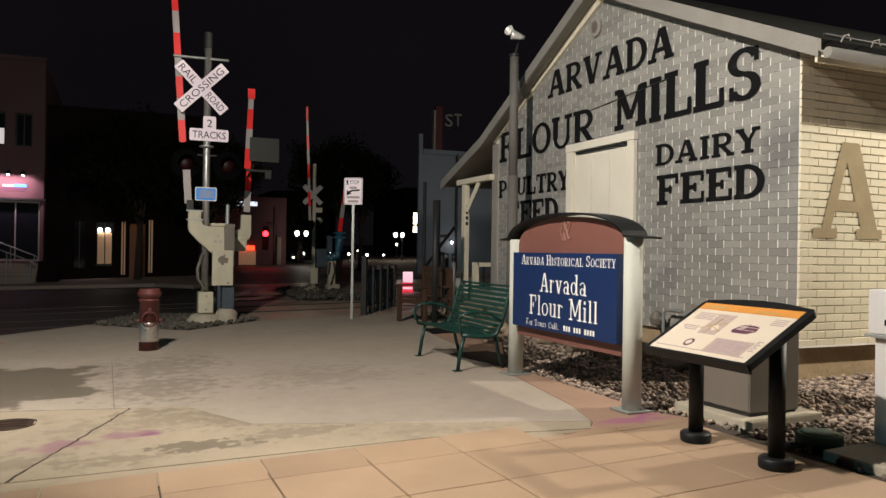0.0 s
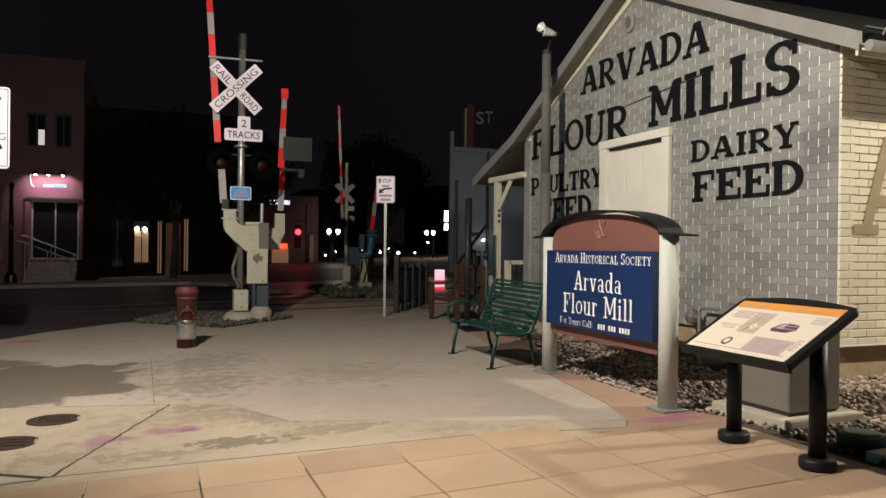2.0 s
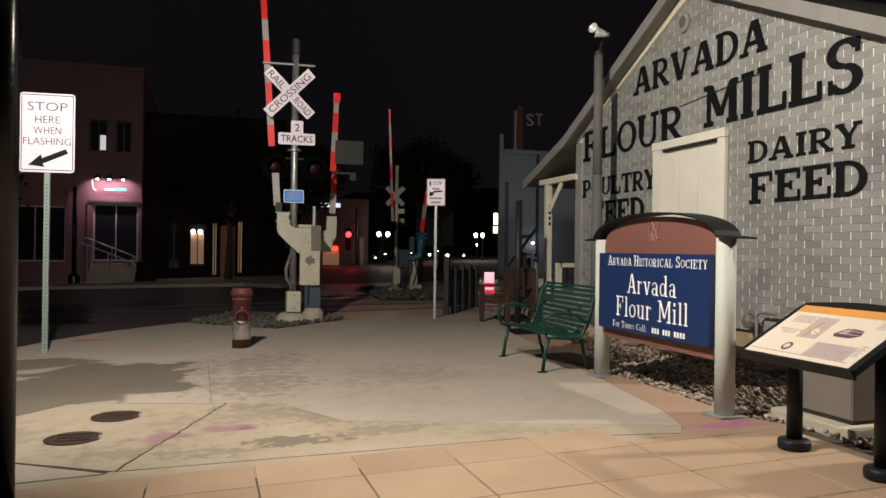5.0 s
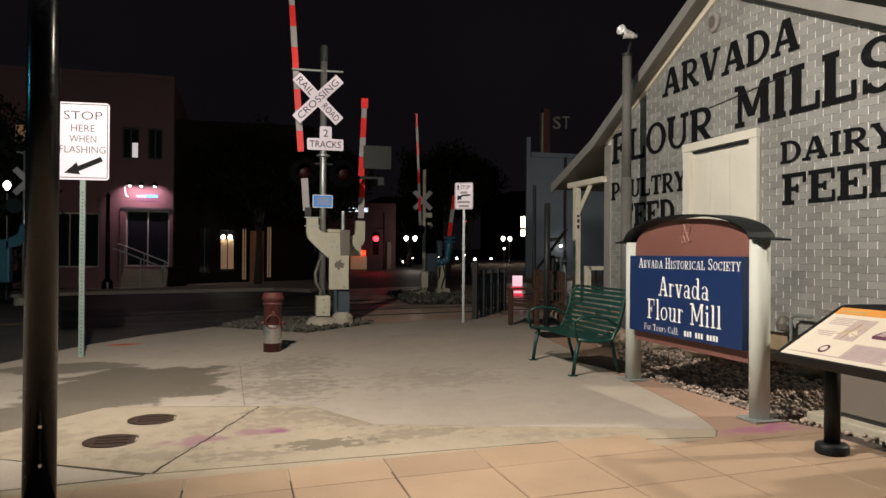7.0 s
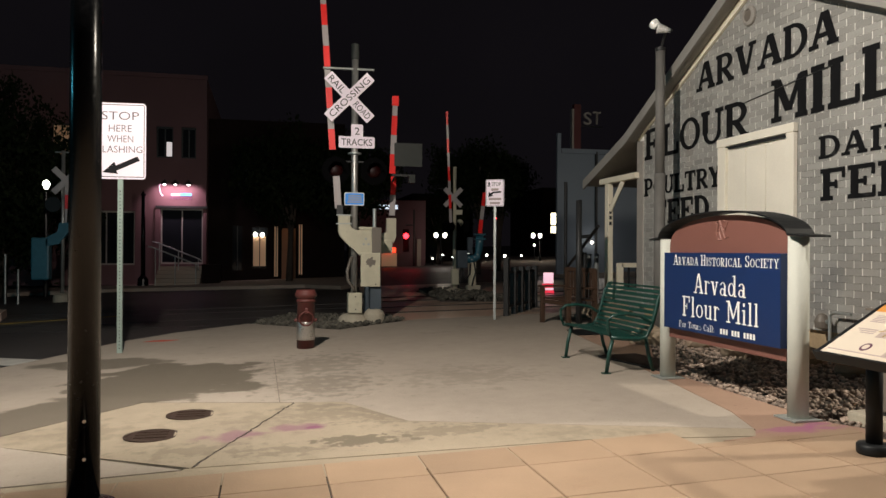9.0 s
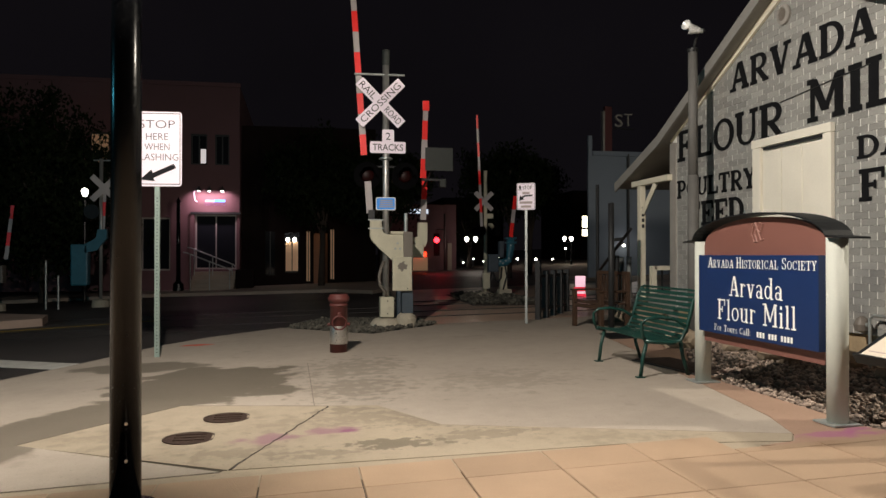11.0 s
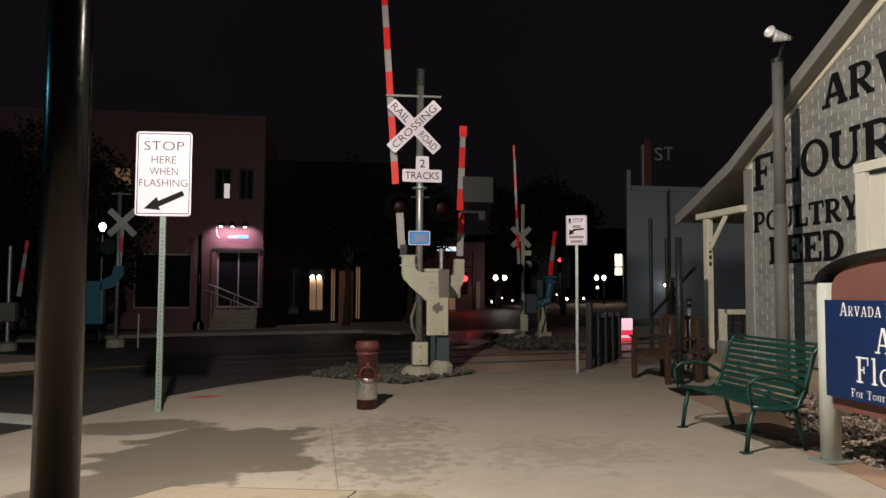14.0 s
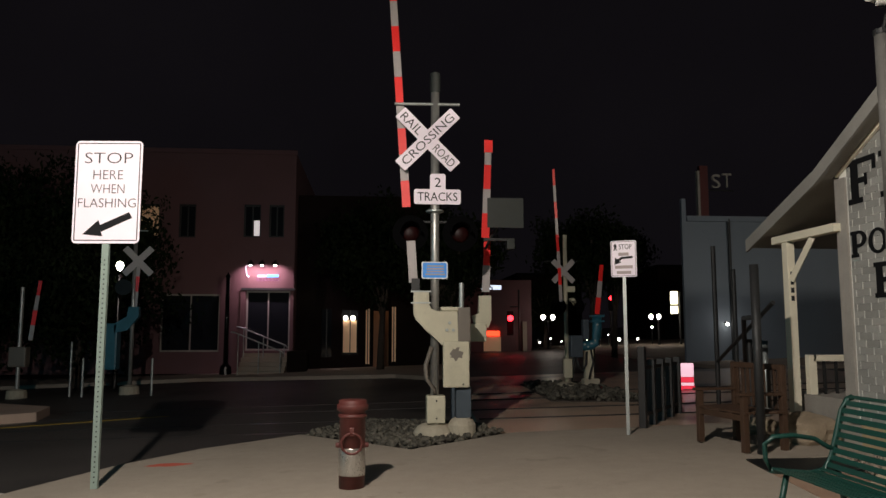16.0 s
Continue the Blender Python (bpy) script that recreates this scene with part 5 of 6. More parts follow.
gate2 = thing("crossing_gate", "crossing gate seen from behind with a short raised arm", "crossing gate", 2.32, 15.4, 0)
part("pedestal", box(-0.45, -0.22, -0.1, 0.12, -0.03, 1.279, 0.015), M_NAVY, gate2)
part("bracket", prism([(-0.09, 1.58), (-0.02, 1.5), (0.13, 1.5), (0.18, 1.62), (0.18, 2.0), (-0.01, 2.0), (-0.02, 1.72), (-0.12, 1.68)], -0.06, 0.06, "y"), M_BEIGE, gate2)
part("machine", box(-0.47, 0.1, -0.1, 0.2, 1.28, 1.56, 0.02), M_BEIGE, gate2)
crossing_arm(gate2, (0.10, 0, 2.06), (0.13, 0, 2.9), 0.12, 0, 0.43)
crossing_arm(gate2, (0.10, 0, 2.92), (0.16, 0, 4.5), 0.125, 1, 0.40)
part("arm_tip", box(0.09, 0.225, -0.03, 0.03, 4.31, 4.51, 0.004), M_RED, gate2, "red tip of the arm")
part("sign_back", box(0.06, 0.62, -0.506, -0.494, 3.02, 3.48), M_SIGNBACK, gate2, "dull back of a rectangular sign")
part("sign_bracket", rod((0.1, 0, 2.75), (0.3, -0.48, 3.2), 0.02), M_DARK, gate2)
part("lamp_bracket", box(0.02, 0.5, -0.4, -0.3, 2.83, 2.87), M_DARK, gate2)
part("lamp_box", box(0.38, 0.5, -0.42, -0.28, 2.7, 2.86, 0.01), M_SIGNBACK, gate2)

# second crossing across the tracks
sig2 = thing("crossing_signal", "smaller crossing mast with teal gate gear beyond the tracks", "crossing signal", 5.29, 21.6, 0)
part("mast", rod((0, 0, 0), (0, 0, 3.7), 0.05, 0.05, 14), M_BEIGE, sig2, smooth=True)
part("foundation", lathe([(0.26, -0.05), (0.24, 0.1), (0.1, 0.16)], 14), M_BASE, sig2)
crossbuck(sig2, -0.07, 2.8, -0.08, 0.72, 0.13, False)
part("crossbar", rod((-0.5, 0, 3.05), (0.3, 0, 3.05), 0.015), M_DARK, sig2)
part("track_sign", box(-0.02, 0.22, -0.07, -0.05, 2.30, 2.44, 0.006), M_BEIGE, sig2)
part("flasher", moved(lathe([(0.2, -0.01), (0.2, 0.01)], 20), pose(-0.2, -0.05, 1.95, 90)), M_MATT, sig2)
part("flasher", moved(lathe([(0.2, -0.01), (0.2, 0.01)], 20), pose(0.25, -0.05, 1.95, 90)), M_MATT, sig2)
part("cabinet", box(-0.1, 0.1, -0.14, -0.02, 0.25, 0.7, 0.01), M_BEIGE, sig2)
part("conduit", tube([(0.1, -0.06, 0.05), (0.12, -0.1, 0.5), (0.18, -0.1, 0.8), (0.1, -0.06, 1.1)], 0.03), M_DARK, sig2, smooth=True)
part("bell", moved(lathe([(0.02, 0.12), (0.07, 0.1), (0.1, 0.04), (0.11, 0.0), (0.02, 0.0)], 14), pose(0.12, -0.06, 2.05, 0, 60, 0)), M_BEIGE, sig2, "small warning bell")
gate3 = thing("crossing_gate", "teal painted crossing gate machine with a raised arm", "crossing gate", 5.75, 21.5, 0)
part("bracket", tube([(-0.3, -0.04, 1.02), (-0.05, -0.04, 0.98), (0.1, -0.04, 1.0), (0.2, -0.04, 1.08), (0.25, -0.04, 1.22), (0.26, -0.04, 1.42), (0.26, -0.04, 1.7)], 0.115, 14), M_TEAL, gate3, "teal elbow arm", True)
part("machine", box(-0.42, -0.12, -0.16, 0.2, 0.72, 1.24, 0.03), M_NAVY, gate3, "dark blue-grey machine box")
part("clamp", box(0.11, 0.41, -0.17, 0.08, 1.55, 1.6, 0.008), M_TEAL, gate3)
part("clamp", box(0.11, 0.41, -0.17, 0.08, 1.68, 1.73, 0.008), M_TEAL, gate3)
for x, z in ((-0.08, 1.03), (0.0, 0.97), (0.08, 1.05), (0.17, 1.12), (0.24, 1.5)):
    part("bolt", rod((x, -0.13, z), (x, -0.17, z), 0.024), M_GALV, gate3)
part("counterweight", box(-0.1, 0.04, -0.13, 0.06, 1.14, 1.62, 0.02), M_NAVY, gate3)
part("hose", tube([(-0.28, -0.1, 0.74), (-0.24, -0.14, 0.5), (-0.14, -0.14, 0.42), (-0.05, -0.12, 0.55), (-0.02, -0.1, 0.86)], 0.028), M_DARK, gate3, smooth=True)
part("hose", tube([(0.08, -0.1, 0.9), (0.12, -0.14, 0.6), (0.05, -0.14, 0.38), (0.02, -0.1, 0.2)], 0.024), M_DARK, gate3, smooth=True)
part("pedestal", box(-0.05, 0.15, -0.08, 0.1, 0, 0.9, 0.01), M_BEIGE, gate3)
part("foundation", box(-0.1, 0.28, -0.12, 0.16, -0.03, 0.22, 0.02), M_BASE, gate3)
crossing_arm(gate3, (0.28, 0, 1.75), (0.42, 0, 2.95), 0.12, 1, 0.4)
crossing_arm(gate3, (-0.60, 0, 2.05), (-0.74, 0, 5.3), 0.075, 0, 0.42)

# crossing on the far side of the road
sig3 = thing("crossing_signal", "crossing mast in the dark across the road", "crossing signal", -6.7, 27.5, -0.1)
part("mast", rod((0, 0, 0), (0, 0, 5.0), 0.06, 0.06, 12), M_SILVER, sig3, smooth=True)
crossbuck(sig3, 0.12, 4.0, -0.08, 1.14, 0.2, False)
part("crossbar", rod((-0.25, 0, 4.95), (0.35, 0, 4.95), 0.02), M_GALV, sig3)
part("flasher", moved(lathe([(0.25, -0.01), (0.25, 0.01)], 20), pose(-0.3, -0.05, 3.2, 90)), M_BLACK, sig3)
part("foundation", lathe([(0.3, -0.05), (0.28, 0.2), (0.1, 0.25)], 14), M_BASE, sig3)
part("gate_machine", box(-0.95, -0.4, -0.1, 0.3, 0.7, 2.1, 0.05), M_TEAL, sig3, "teal gate machine")
part("bracket", prism([(-0.5, 1.8), (-0.1, 1.9), (0.2, 2.3), (0.2, 2.6), (-0.1, 2.6), (-0.15, 2.3), (-0.5, 2.1)], -0.1, 0.1, "y"), M_TEAL, sig3)
crossing_arm(sig3, (0.05, 0, 2.6), (0.12, 0, 4.0), 0.13, 0, 0.45)
sig4 = thing("crossing_gate", "far crossing gate with a short raised arm", "crossing gate", -10.0, 27.6, -0.1)
part("mast", rod((0, 0, 0), (0, 0, 3.3), 0.06, 0.06, 12), M_SILVER, sig4)
part("machine", box(-0.25, 0.25, -0.15, 0.2, 0.9, 1.5, 0.04), M_CABINET, sig4)
part("foundation", lathe([(0.3, -0.05), (0.28, 0.2), (0.1, 0.25)], 14), M_BASE, sig4)
crossing_arm(sig4, (0.3, 0, 1.7), (0.5, 0, 3.5), 0.13, 0, 0.45)
for x, y, h in ((-7.9, 27, 1.0), (-8.4, 27.4, 1.5), (-5.8, 26.6, 0.95), (-11, 27, 1.0)):
    solid("marker_post", rod((0, 0, -0.13), (0, 0, h), 0.035, 0.03, 10), M_GALV, "thin grey marker post by the tracks", "post", group="marker posts", at=(x, y, 0))

# ---- things by the porch: wooden bench, fence, posts ----
wb = thing("wooden_bench", "brown slatted wooden bench seen from the side", "bench", 5.0, 12.3, 0, -82)
for x in (-0.45, 0.45):
    for y, h in ((-0.25, 0.62), (0.25, 0.95)):
        part("leg", box(x - 0.035, x + 0.035, y - 0.035, y + 0.035, 0, h, 0.006), M_WOOD, wb)
    part("armrest", box(x - 0.045, x + 0.045, -0.32, 0.26, 0.622, 0.655, 0.006), M_WOOD, wb)
for k in range(5):
    part("seat_slat", box(-0.5, 0.5, -0.28 + k * 0.11, -0.195 + k * 0.11, 0.42, 0.445, 0.004), M_WOOD, wb)
for k in range(9):
    part("back_slat", box(-0.4 + k * 0.1, -0.35 + k * 0.1, 0.235, 0.255, 0.46, 0.9, 0.003), M_WOOD, wb)
part("back_rail", box(-0.49, 0.49, 0.22, 0.27, 0.902, 0.97, 0.01), M_WOOD, wb)
part("front_rail", box(-0.415, 0.415, -0.27, -0.24, 0.34, 0.41, 0.004), M_WOOD, wb)
solid("steel_post", rod((0, 0, 0), (0, 0, 2.1), 0.05, 0.05, 14), M_DARK, "dark slim steel post by the bench", "post", smooth=True, at=(4.95, 11.72, 0))
fence = thing("picket_fence", "dark low metal fence beside the path", "fence", 4.5, 14.2, 0, 54)
for k in range(5):
    part("post", box(k * 0.5 - 0.05, k * 0.5 + 0.05, -0.05, 0.05, 0, 1.15 if k == 0 else 0.95, 0.006), M_DARK, fence)
for z in (0.16, 0.82):
    part("rail", box(0.06, 1.94, -0.02, 0.02, z, z + 0.05), M_DARK, fence)
for k in range(14):
    part("picket", box(0.12 + k * 0.13, 0.14 + k * 0.13, -0.012, 0.012, 0.21, 0.82), M_DARK, fence)
for x in (6.55, 6.72):
    solid("grey_bollard", rod((0, 0, 0), (0, 0, 1.15), 0.05, 0.05, 14), M_GALV, "slim galvanised bollard by the porch", "bollard", group="galvanised bollards", smooth=True, at=(x, 14.9, 0))
steps = thing("stair_railing", "dark metal stair railing beside the porch", "railing", 6.0, 13.6, 0)
part("handrail", tube([(0.0, 0, 1.52), (-0.15, 0.2, 1.5), (0.7, 1.9, 0.75)], 0.035), M_DARK, steps)
part("handrail", tube([(0.02, -0.3, 1.7), (0.55, 2.6, 0.8)], 0.03), M_DARK, steps)
for x, y, h in ((0.3, 0.95, 1.2), (0.6, 1.7, 0.85), (0.55, 2.6, 2.8), (0.9, 2.6, 2.4)):
    part("post", rod((x, y, 0), (x, y, h), 0.04), M_DARK, steps)
# unlit reflective sign; its boards are given a glow
ent = thing("reflective_sign", "small reflective pink and red sign board, glow added", "sign", 7.6, 20.0, 0)
part("post", box(-0.03, 0.03, 0.005, 0.04, -0.1, 0.5), M_DARK, ent)
part("upper_board", moved(plate(0.29, 0.30, 0.02, 0.02), Matrix.Translation((0, 0, 0.42))), G_PINK, ent, "reflective pink board with added glow")
part("middle_board", moved(plate(0.33, 0.11, 0.02, 0.02), Matrix.Translation((-0.02, 0, 0.205))), G_REDSIGN, ent, "reflective red board with added glow")
part("middle_board", moved(plate(0.30, 0.06, 0.02, 0.02), Matrix.Translation((0, 0, 0.11))), G_PINK, ent, "reflective pink board with added glow")
part("lower_board", moved(plate(0.33, 0.17, 0.02, 0.02), Matrix.Translation((0, 0, -0.015))), G_REDSIGN, ent, "reflective red board with added glow")
part("number_bars", moved(bars(1, 0.24, 0.12), Matrix.Translation((0, -0.021, 0.0))), M_SIGN, ent, "pale unreadable word")

# ---- the corner building across the road ----
CY = 36.0
cafe = thing("corner_building", "two-storey rose stucco corner building with a lit sign", "building", -6, CY, 0)


def cafe_part(name, b, material, label="", parent=None):
    return world_part(name, b, material, parent or cafe, label)


# facade in pieces round its openings
def facade(parent, x0, x1, z0, z1, holes, y0, y1, material, label=""):
    """A wall with rectangular holes, cut into upright strips between them."""
    xs = sorted({x0, x1, *[h[0] for h in holes], *[h[1] for h in holes]})
    b = bmesh.new()
    for a, c in zip(xs, xs[1:]):
        cuts = sorted((h[2], h[3]) for h in holes if h[0] <= a + 1e-6 and h[1] >= c - 1e-6)
        z = z0
        for lo, hi in cuts:
            if lo > z:
                box(a, c, y0, y1, z, lo, bm=b)
            z = hi
        if z < z1:
            box(a, c, y0, y1, z, z1, bm=b)
    bmesh.ops.remove_doubles(b, verts=b.verts, dist=0.0005)
    return world_part("wall", b, material, parent, label)


HOLES = [(-4.92, -4.2, 5.72, 7.12), (-3.86, -3.22, 5.72, 7.12), (-4.72, -2.9, 0.95, 3.45), (-8.2, -5.8, 0.9, 3.3), (-9.2, -8.4, 5.68, 7.1), (-10.4, -9.6, 5.68, 7.1), (-7.6, -6.9, 5.68, 7.1)]
facade(cafe, -16, -2.76, 0, 9.4, HOLES, CY, CY + 0.3, M_STUCCO, "rose stucco front wall")
cafe_part("wall", box(-3.06, -2.76, CY + 0.3, CY + 12, 0, 9.4), M_STUCCO)
cafe_part("cornice", box(-16, -2.72, CY - 0.06, CY + 0.1, 9.3, 9.5, 0.02), M_STUCCO)
cafe_part("roof", box(-16, -2.8, CY + 0.3, CY + 12, 8.8, 9.0), M_ROOF)
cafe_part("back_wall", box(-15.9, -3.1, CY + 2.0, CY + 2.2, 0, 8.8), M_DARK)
for x0, x1, z0, z1 in HOLES:
    big = x1 - x0 > 1.5
    w = cafe_part("window", box(x0, x1, CY + 0.16, CY + 0.18, z0, z1), M_GLASS, "dark window pane")
    fr = bmesh.new()
    for a, c, d, e in ((x0, x0 + 0.06, z0, z1), (x1 - 0.06, x1, z0, z1), (x0 + 0.06, x1 - 0.06, z1 - 0.07, z1), (x0 + 0.06, x1 - 0.06, z0, z0 + 0.07), ((x0 + x1) / 2 - 0.025, (x0 + x1) / 2 + 0.025, z0 + 0.07, z1 - 0.07)):
        box(a, c, CY + 0.10, CY + 0.155, d, e, bm=fr)
    cafe_part("frame", fr, M_DARK if not big else M_BOARD, "", w)
cafe_part("lit_pane", box(-4.5, -4.26, CY + 0.14, CY + 0.156, 5.8, 6.45), G_WINDOW, "small lit pane")
cafe_part("lit_pane", box(-9.15, -8.45, CY + 0.09, CY + 0.098, 5.75, 7.0), G_WARM, "warm lit pane")
cafe_part("lintel", box(-4.92, -2.7, CY - 0.1, CY - 0.002, 3.46, 3.56), M_DARK)
cafe_part("door_jamb", box(-4.95, -4.75, CY - 0.06, CY - 0.002, 0.2, 3.458), M_STUCCO)
for k in range(7):
    cafe_part("number_bars", box(-4.32 + k * 0.135, -4.21 + k * 0.135, CY - 0.03, CY - 0.002, 3.86, 4.0), M_PLUM, "dark unreadable sign letter")
cafe_part("sign_band", box(-4.28, -3.9, CY - 0.03, CY - 0.002, 4.02, 4.12), M_MAUVE, "pale violet band of the sign")
cafe_part("sign_band", box(-3.89, -3.4, CY - 0.03, CY - 0.002, 4.02, 4.14), M_SIGNBLUE, "blue band of the sign")
for x in (-4.52, -4.05, -3.5):
    g = cafe_part("sign_lamp", tube([(x, CY, 4.62), (x, CY - 0.25, 4.72), (x, CY - 0.42, 4.62)], 0.025), M_DARK, "dark gooseneck lamp")
    cafe_part("shade", moved(lathe([(0.15, 0), (0.13, 0.06), (0.05, 0.13), (0.0, 0.14)], 16), pose(x, CY - 0.42, 4.5)), M_DARK, "", g)
    cafe_part("bulb", moved(lathe([(0.05, -0.03), (0.06, 0.0), (0.03, 0.03)], 12), pose(x, CY - 0.42, 4.49)), G_GOOSE, "", g)
    lamp("sign_light", "SPOT", (x, CY - 0.55, 4.14), 58, (1.0, 0.66, 0.80), 0.06, (x, CY, 3.72), 125)
cafe_part("conduit", tube([(-4.6, CY - 0.03, 4.66), (-4.78, CY - 0.03, 4.45), (-4.72, CY - 0.03, 4.1), (-4.62, CY - 0.03, 4.02)], 0.022), M_SIGN)
for k in range(5):
    cafe_part("step", box(-4.75, -2.9, CY - 1.7 + k * 0.32, CY - 1.38 + k * 0.32, 0, 0.17 * (k + 1)), M_PAVE, "pale front step")
for y, lift in ((CY - 1.72, 0.0), (CY - 0.45, 0.22)):
    rail = cafe_part("handrail", tube([(-5.0, y, 1.72 + lift), (-4.85, y, 1.70 + lift), (-3.0, y, 0.95 + lift), (-2.92, y, 0.86 + lift)], 0.028), M_GALV, "steel handrail")
    for x in (-4.7, -3.9, -3.05):
        cafe_part("post", rod((x, y, 0.0), (x, y, 1.64 + lift - (x + 4.7) * 0.405), 0.02), M_GALV, "", rail)
cafe_part("plinth", box(-2.85, -2.1, CY - 1.2, CY - 0.02, 0, 0.95, 0.02), M_DARKBRICK, "dark brick planter wall")
pst = thing("black_post", "black ornamental street post by the corner building", "post", -5.3, CY - 1.0, 0)
part("shaft", rod((0, 0, 0.4), (0, 0, 3.9), 0.10, 0.08, 16), M_LAMPPOST, pst, smooth=True)
part("base", lathe([(0.24, 0), (0.22, 0.3), (0.12, 0.42)], 16), M_LAMPPOST, pst)
part("finial", lathe([(0.09, 3.9), (0.12, 3.95), (0.04, 4.05), (0.0, 4.15)], 16), M_LAMPPOST, pst)

# row of shopfronts beyond the corner building
shops = thing("shop_row", "dark brick shop row with lit windows and pale columns", "building", -2, CY + 1, 0)
SH = [(-1.65, -1.2, 0.5, 2.6), (-0.75, -0.05, 0.6, 2.55), (0.28, 0.45, 0.2, 2.6), (1.42, 1.6, 0.3, 2.7), (-1.4, -0.7, 4.3, 6.0), (1.0, 1.7, 4.3, 6.0)]
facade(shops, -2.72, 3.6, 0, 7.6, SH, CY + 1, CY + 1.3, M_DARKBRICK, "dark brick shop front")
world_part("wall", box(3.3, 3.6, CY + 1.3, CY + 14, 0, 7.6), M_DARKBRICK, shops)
world_part("roof", box(-2.72, 3.6, CY + 1.3, CY + 14, 7.3, 7.5), M_ROOF, shops)
for k, (x0, x1, z0, z1) in enumerate(SH):
    if z0 > 4:
        g = M_GLASS
    else:
        g = {0: M_GLASS, 1: M_GLASS, 2: G_WARM, 3: G_WARM}.get(k, M_GLASS)
    w = world_part("window", box(x0, x1, CY + 1.15, CY + 1.17, z0, z1), g, shops)
    world_part("frame", box((x0 + x1) / 2 - 0.02, (x0 + x1) / 2 + 0.02, CY + 1.1, CY + 1.145, z0, z1), M_DARK, w)
for x in (-0.6, -0.28):
    world_part("shop_lamp", moved(lathe([(0.03, -0.1), (0.09, -0.05), (0.1, 0.03), (0.03, 0.1)], 12), pose(x, CY + 1.05, 2.2)), G_LAMP, shops, "bright globe lamp at the shop")
world_part("lit_pane", box(-0.7, -0.12, CY + 1.12, CY + 1.145, 0.7, 2.1), G_WARM, shops)
for x in (0.62, 0.98):
    world_part("column", box(x, x + 0.29, CY + 0.75, CY + 0.995, 0, 2.5, 0.02), M_COLUMN, shops, "pale orange stone column")
# warm lamp without a fixture, added to brighten the columns
lamp("added_column_light", "POINT", (0.95, CY - 0.3, 2.5), 3.5, (1.0, 0.55, 0.25), 0.1)

# ---- grey building with rooftop sign behind the mill ----
bank = thing("grey_building", "plain grey building with an oxblood rooftop sign", "building", 12.5, 31.2, 0)
world_part("wall", box(12.42, 30, 31.2, 31.6, -0.3, 5.45), M_GREYWALL, bank, "plain grey wall")
world_part("wall", box(19.5, 30, 31.604, 45, -0.3, 5.4), M_GREYWALL, bank)
world_part("parapet", box(12.46, 30.1, 31.05, 31.18, 5.3, 5.5), M_GREYWALL, bank)
world_part("pilaster", box(12.24, 12.41, 31.04, 31.19, 0, 6.15), M_GREYWALL, bank)
fin = world_part("sign_fin", box(13.12, 13.44, 31.3, 31.5, 5.5, 7.5), M_FIN, bank, "oxblood sign fin")
world_part("edge", box(13.03, 13.115, 31.3, 31.5, 5.5, 7.3), M_BOARD, fin)
for k, c in enumerate("ST"):
    world_part("letter", moved(writing(c, 0.36, 0.55, 0.08), Matrix.Translation((13.58 + k * 0.44, 31.35, 6.62 + (0.04 if k else 0)))), M_BOARD, bank, "pale rooftop letter")
world_part("letter_bar", rod((13.4, 31.42, 6.58), (14.5, 31.42, 6.55), 0.03), M_DARK, bank)
world_part("downpipe", rod((14.1, 31.1, 0), (14.1, 31.1, 5.4), 0.06), M_DARK, bank)

# ---- far street: lamps, lights, shops ----


def twin_lamp(x, y, h, heads=(-0.32, 0.32), size=0.2):
    s = thing("street_lamp", "black street lamp with glowing white globes", "street lamp", x, y, 0, group="globe street lamps")
    part("shaft", rod((0, 0, 0), (0, 0, h - 0.3), 0.08, 0.05, 10), M_LAMPPOST, s)
    part("crossarm", rod((heads[0], 0, h - 0.3), (heads[-1] + 0.001, 0, h - 0.3), 0.03, 0.03, 8), M_LAMPPOST, s)
    for u in heads:
        part("globe", lathe([(0.05, h - size - 0.06), (size * 0.9, h - size * 0.5), (size, h), (size * 0.8, h + size * 0.6), (0.02, h + size)], 14, u), G_LAMP, s, "glowing white globe", True)
    return s


twin_lamp(12.3, 54, 2.05 + 0.1, (-0.33, 0.33), 0.16)
twin_lamp(20.0, 54, 1.95, (-0.55, 0.0), 0.15)
twin_lamp(-7.5, 28.6, 3.9, (0.0,), 0.12)
lamp("street_light", "POINT", (12.3, 53.2, 2.6), 40, (1.0, 0.86, 0.74), 0.2)
lamp("street_light", "POINT", (19.6, 53.2, 2.6), 40, (1.0, 0.86, 0.74), 0.2)
wall_lamp = thing("wall_lamp", "small glowing lamp on the grey wall", "wall lamp", 13.9, 31.0, 1.35)
part("bracket", box(-0.03, 0.03, 0, 0.2, 0.05, 0.1), M_DARK, wall_lamp)
part("bulb", lathe([(0.03, -0.06), (0.07, 0.0), (0.02, 0.06)], 12), G_LAMP, wall_lamp)
lamp("wall_light", "POINT", (13.9, 30.4, 1.95), 6, (1.0, 0.93, 0.85), 0.1)
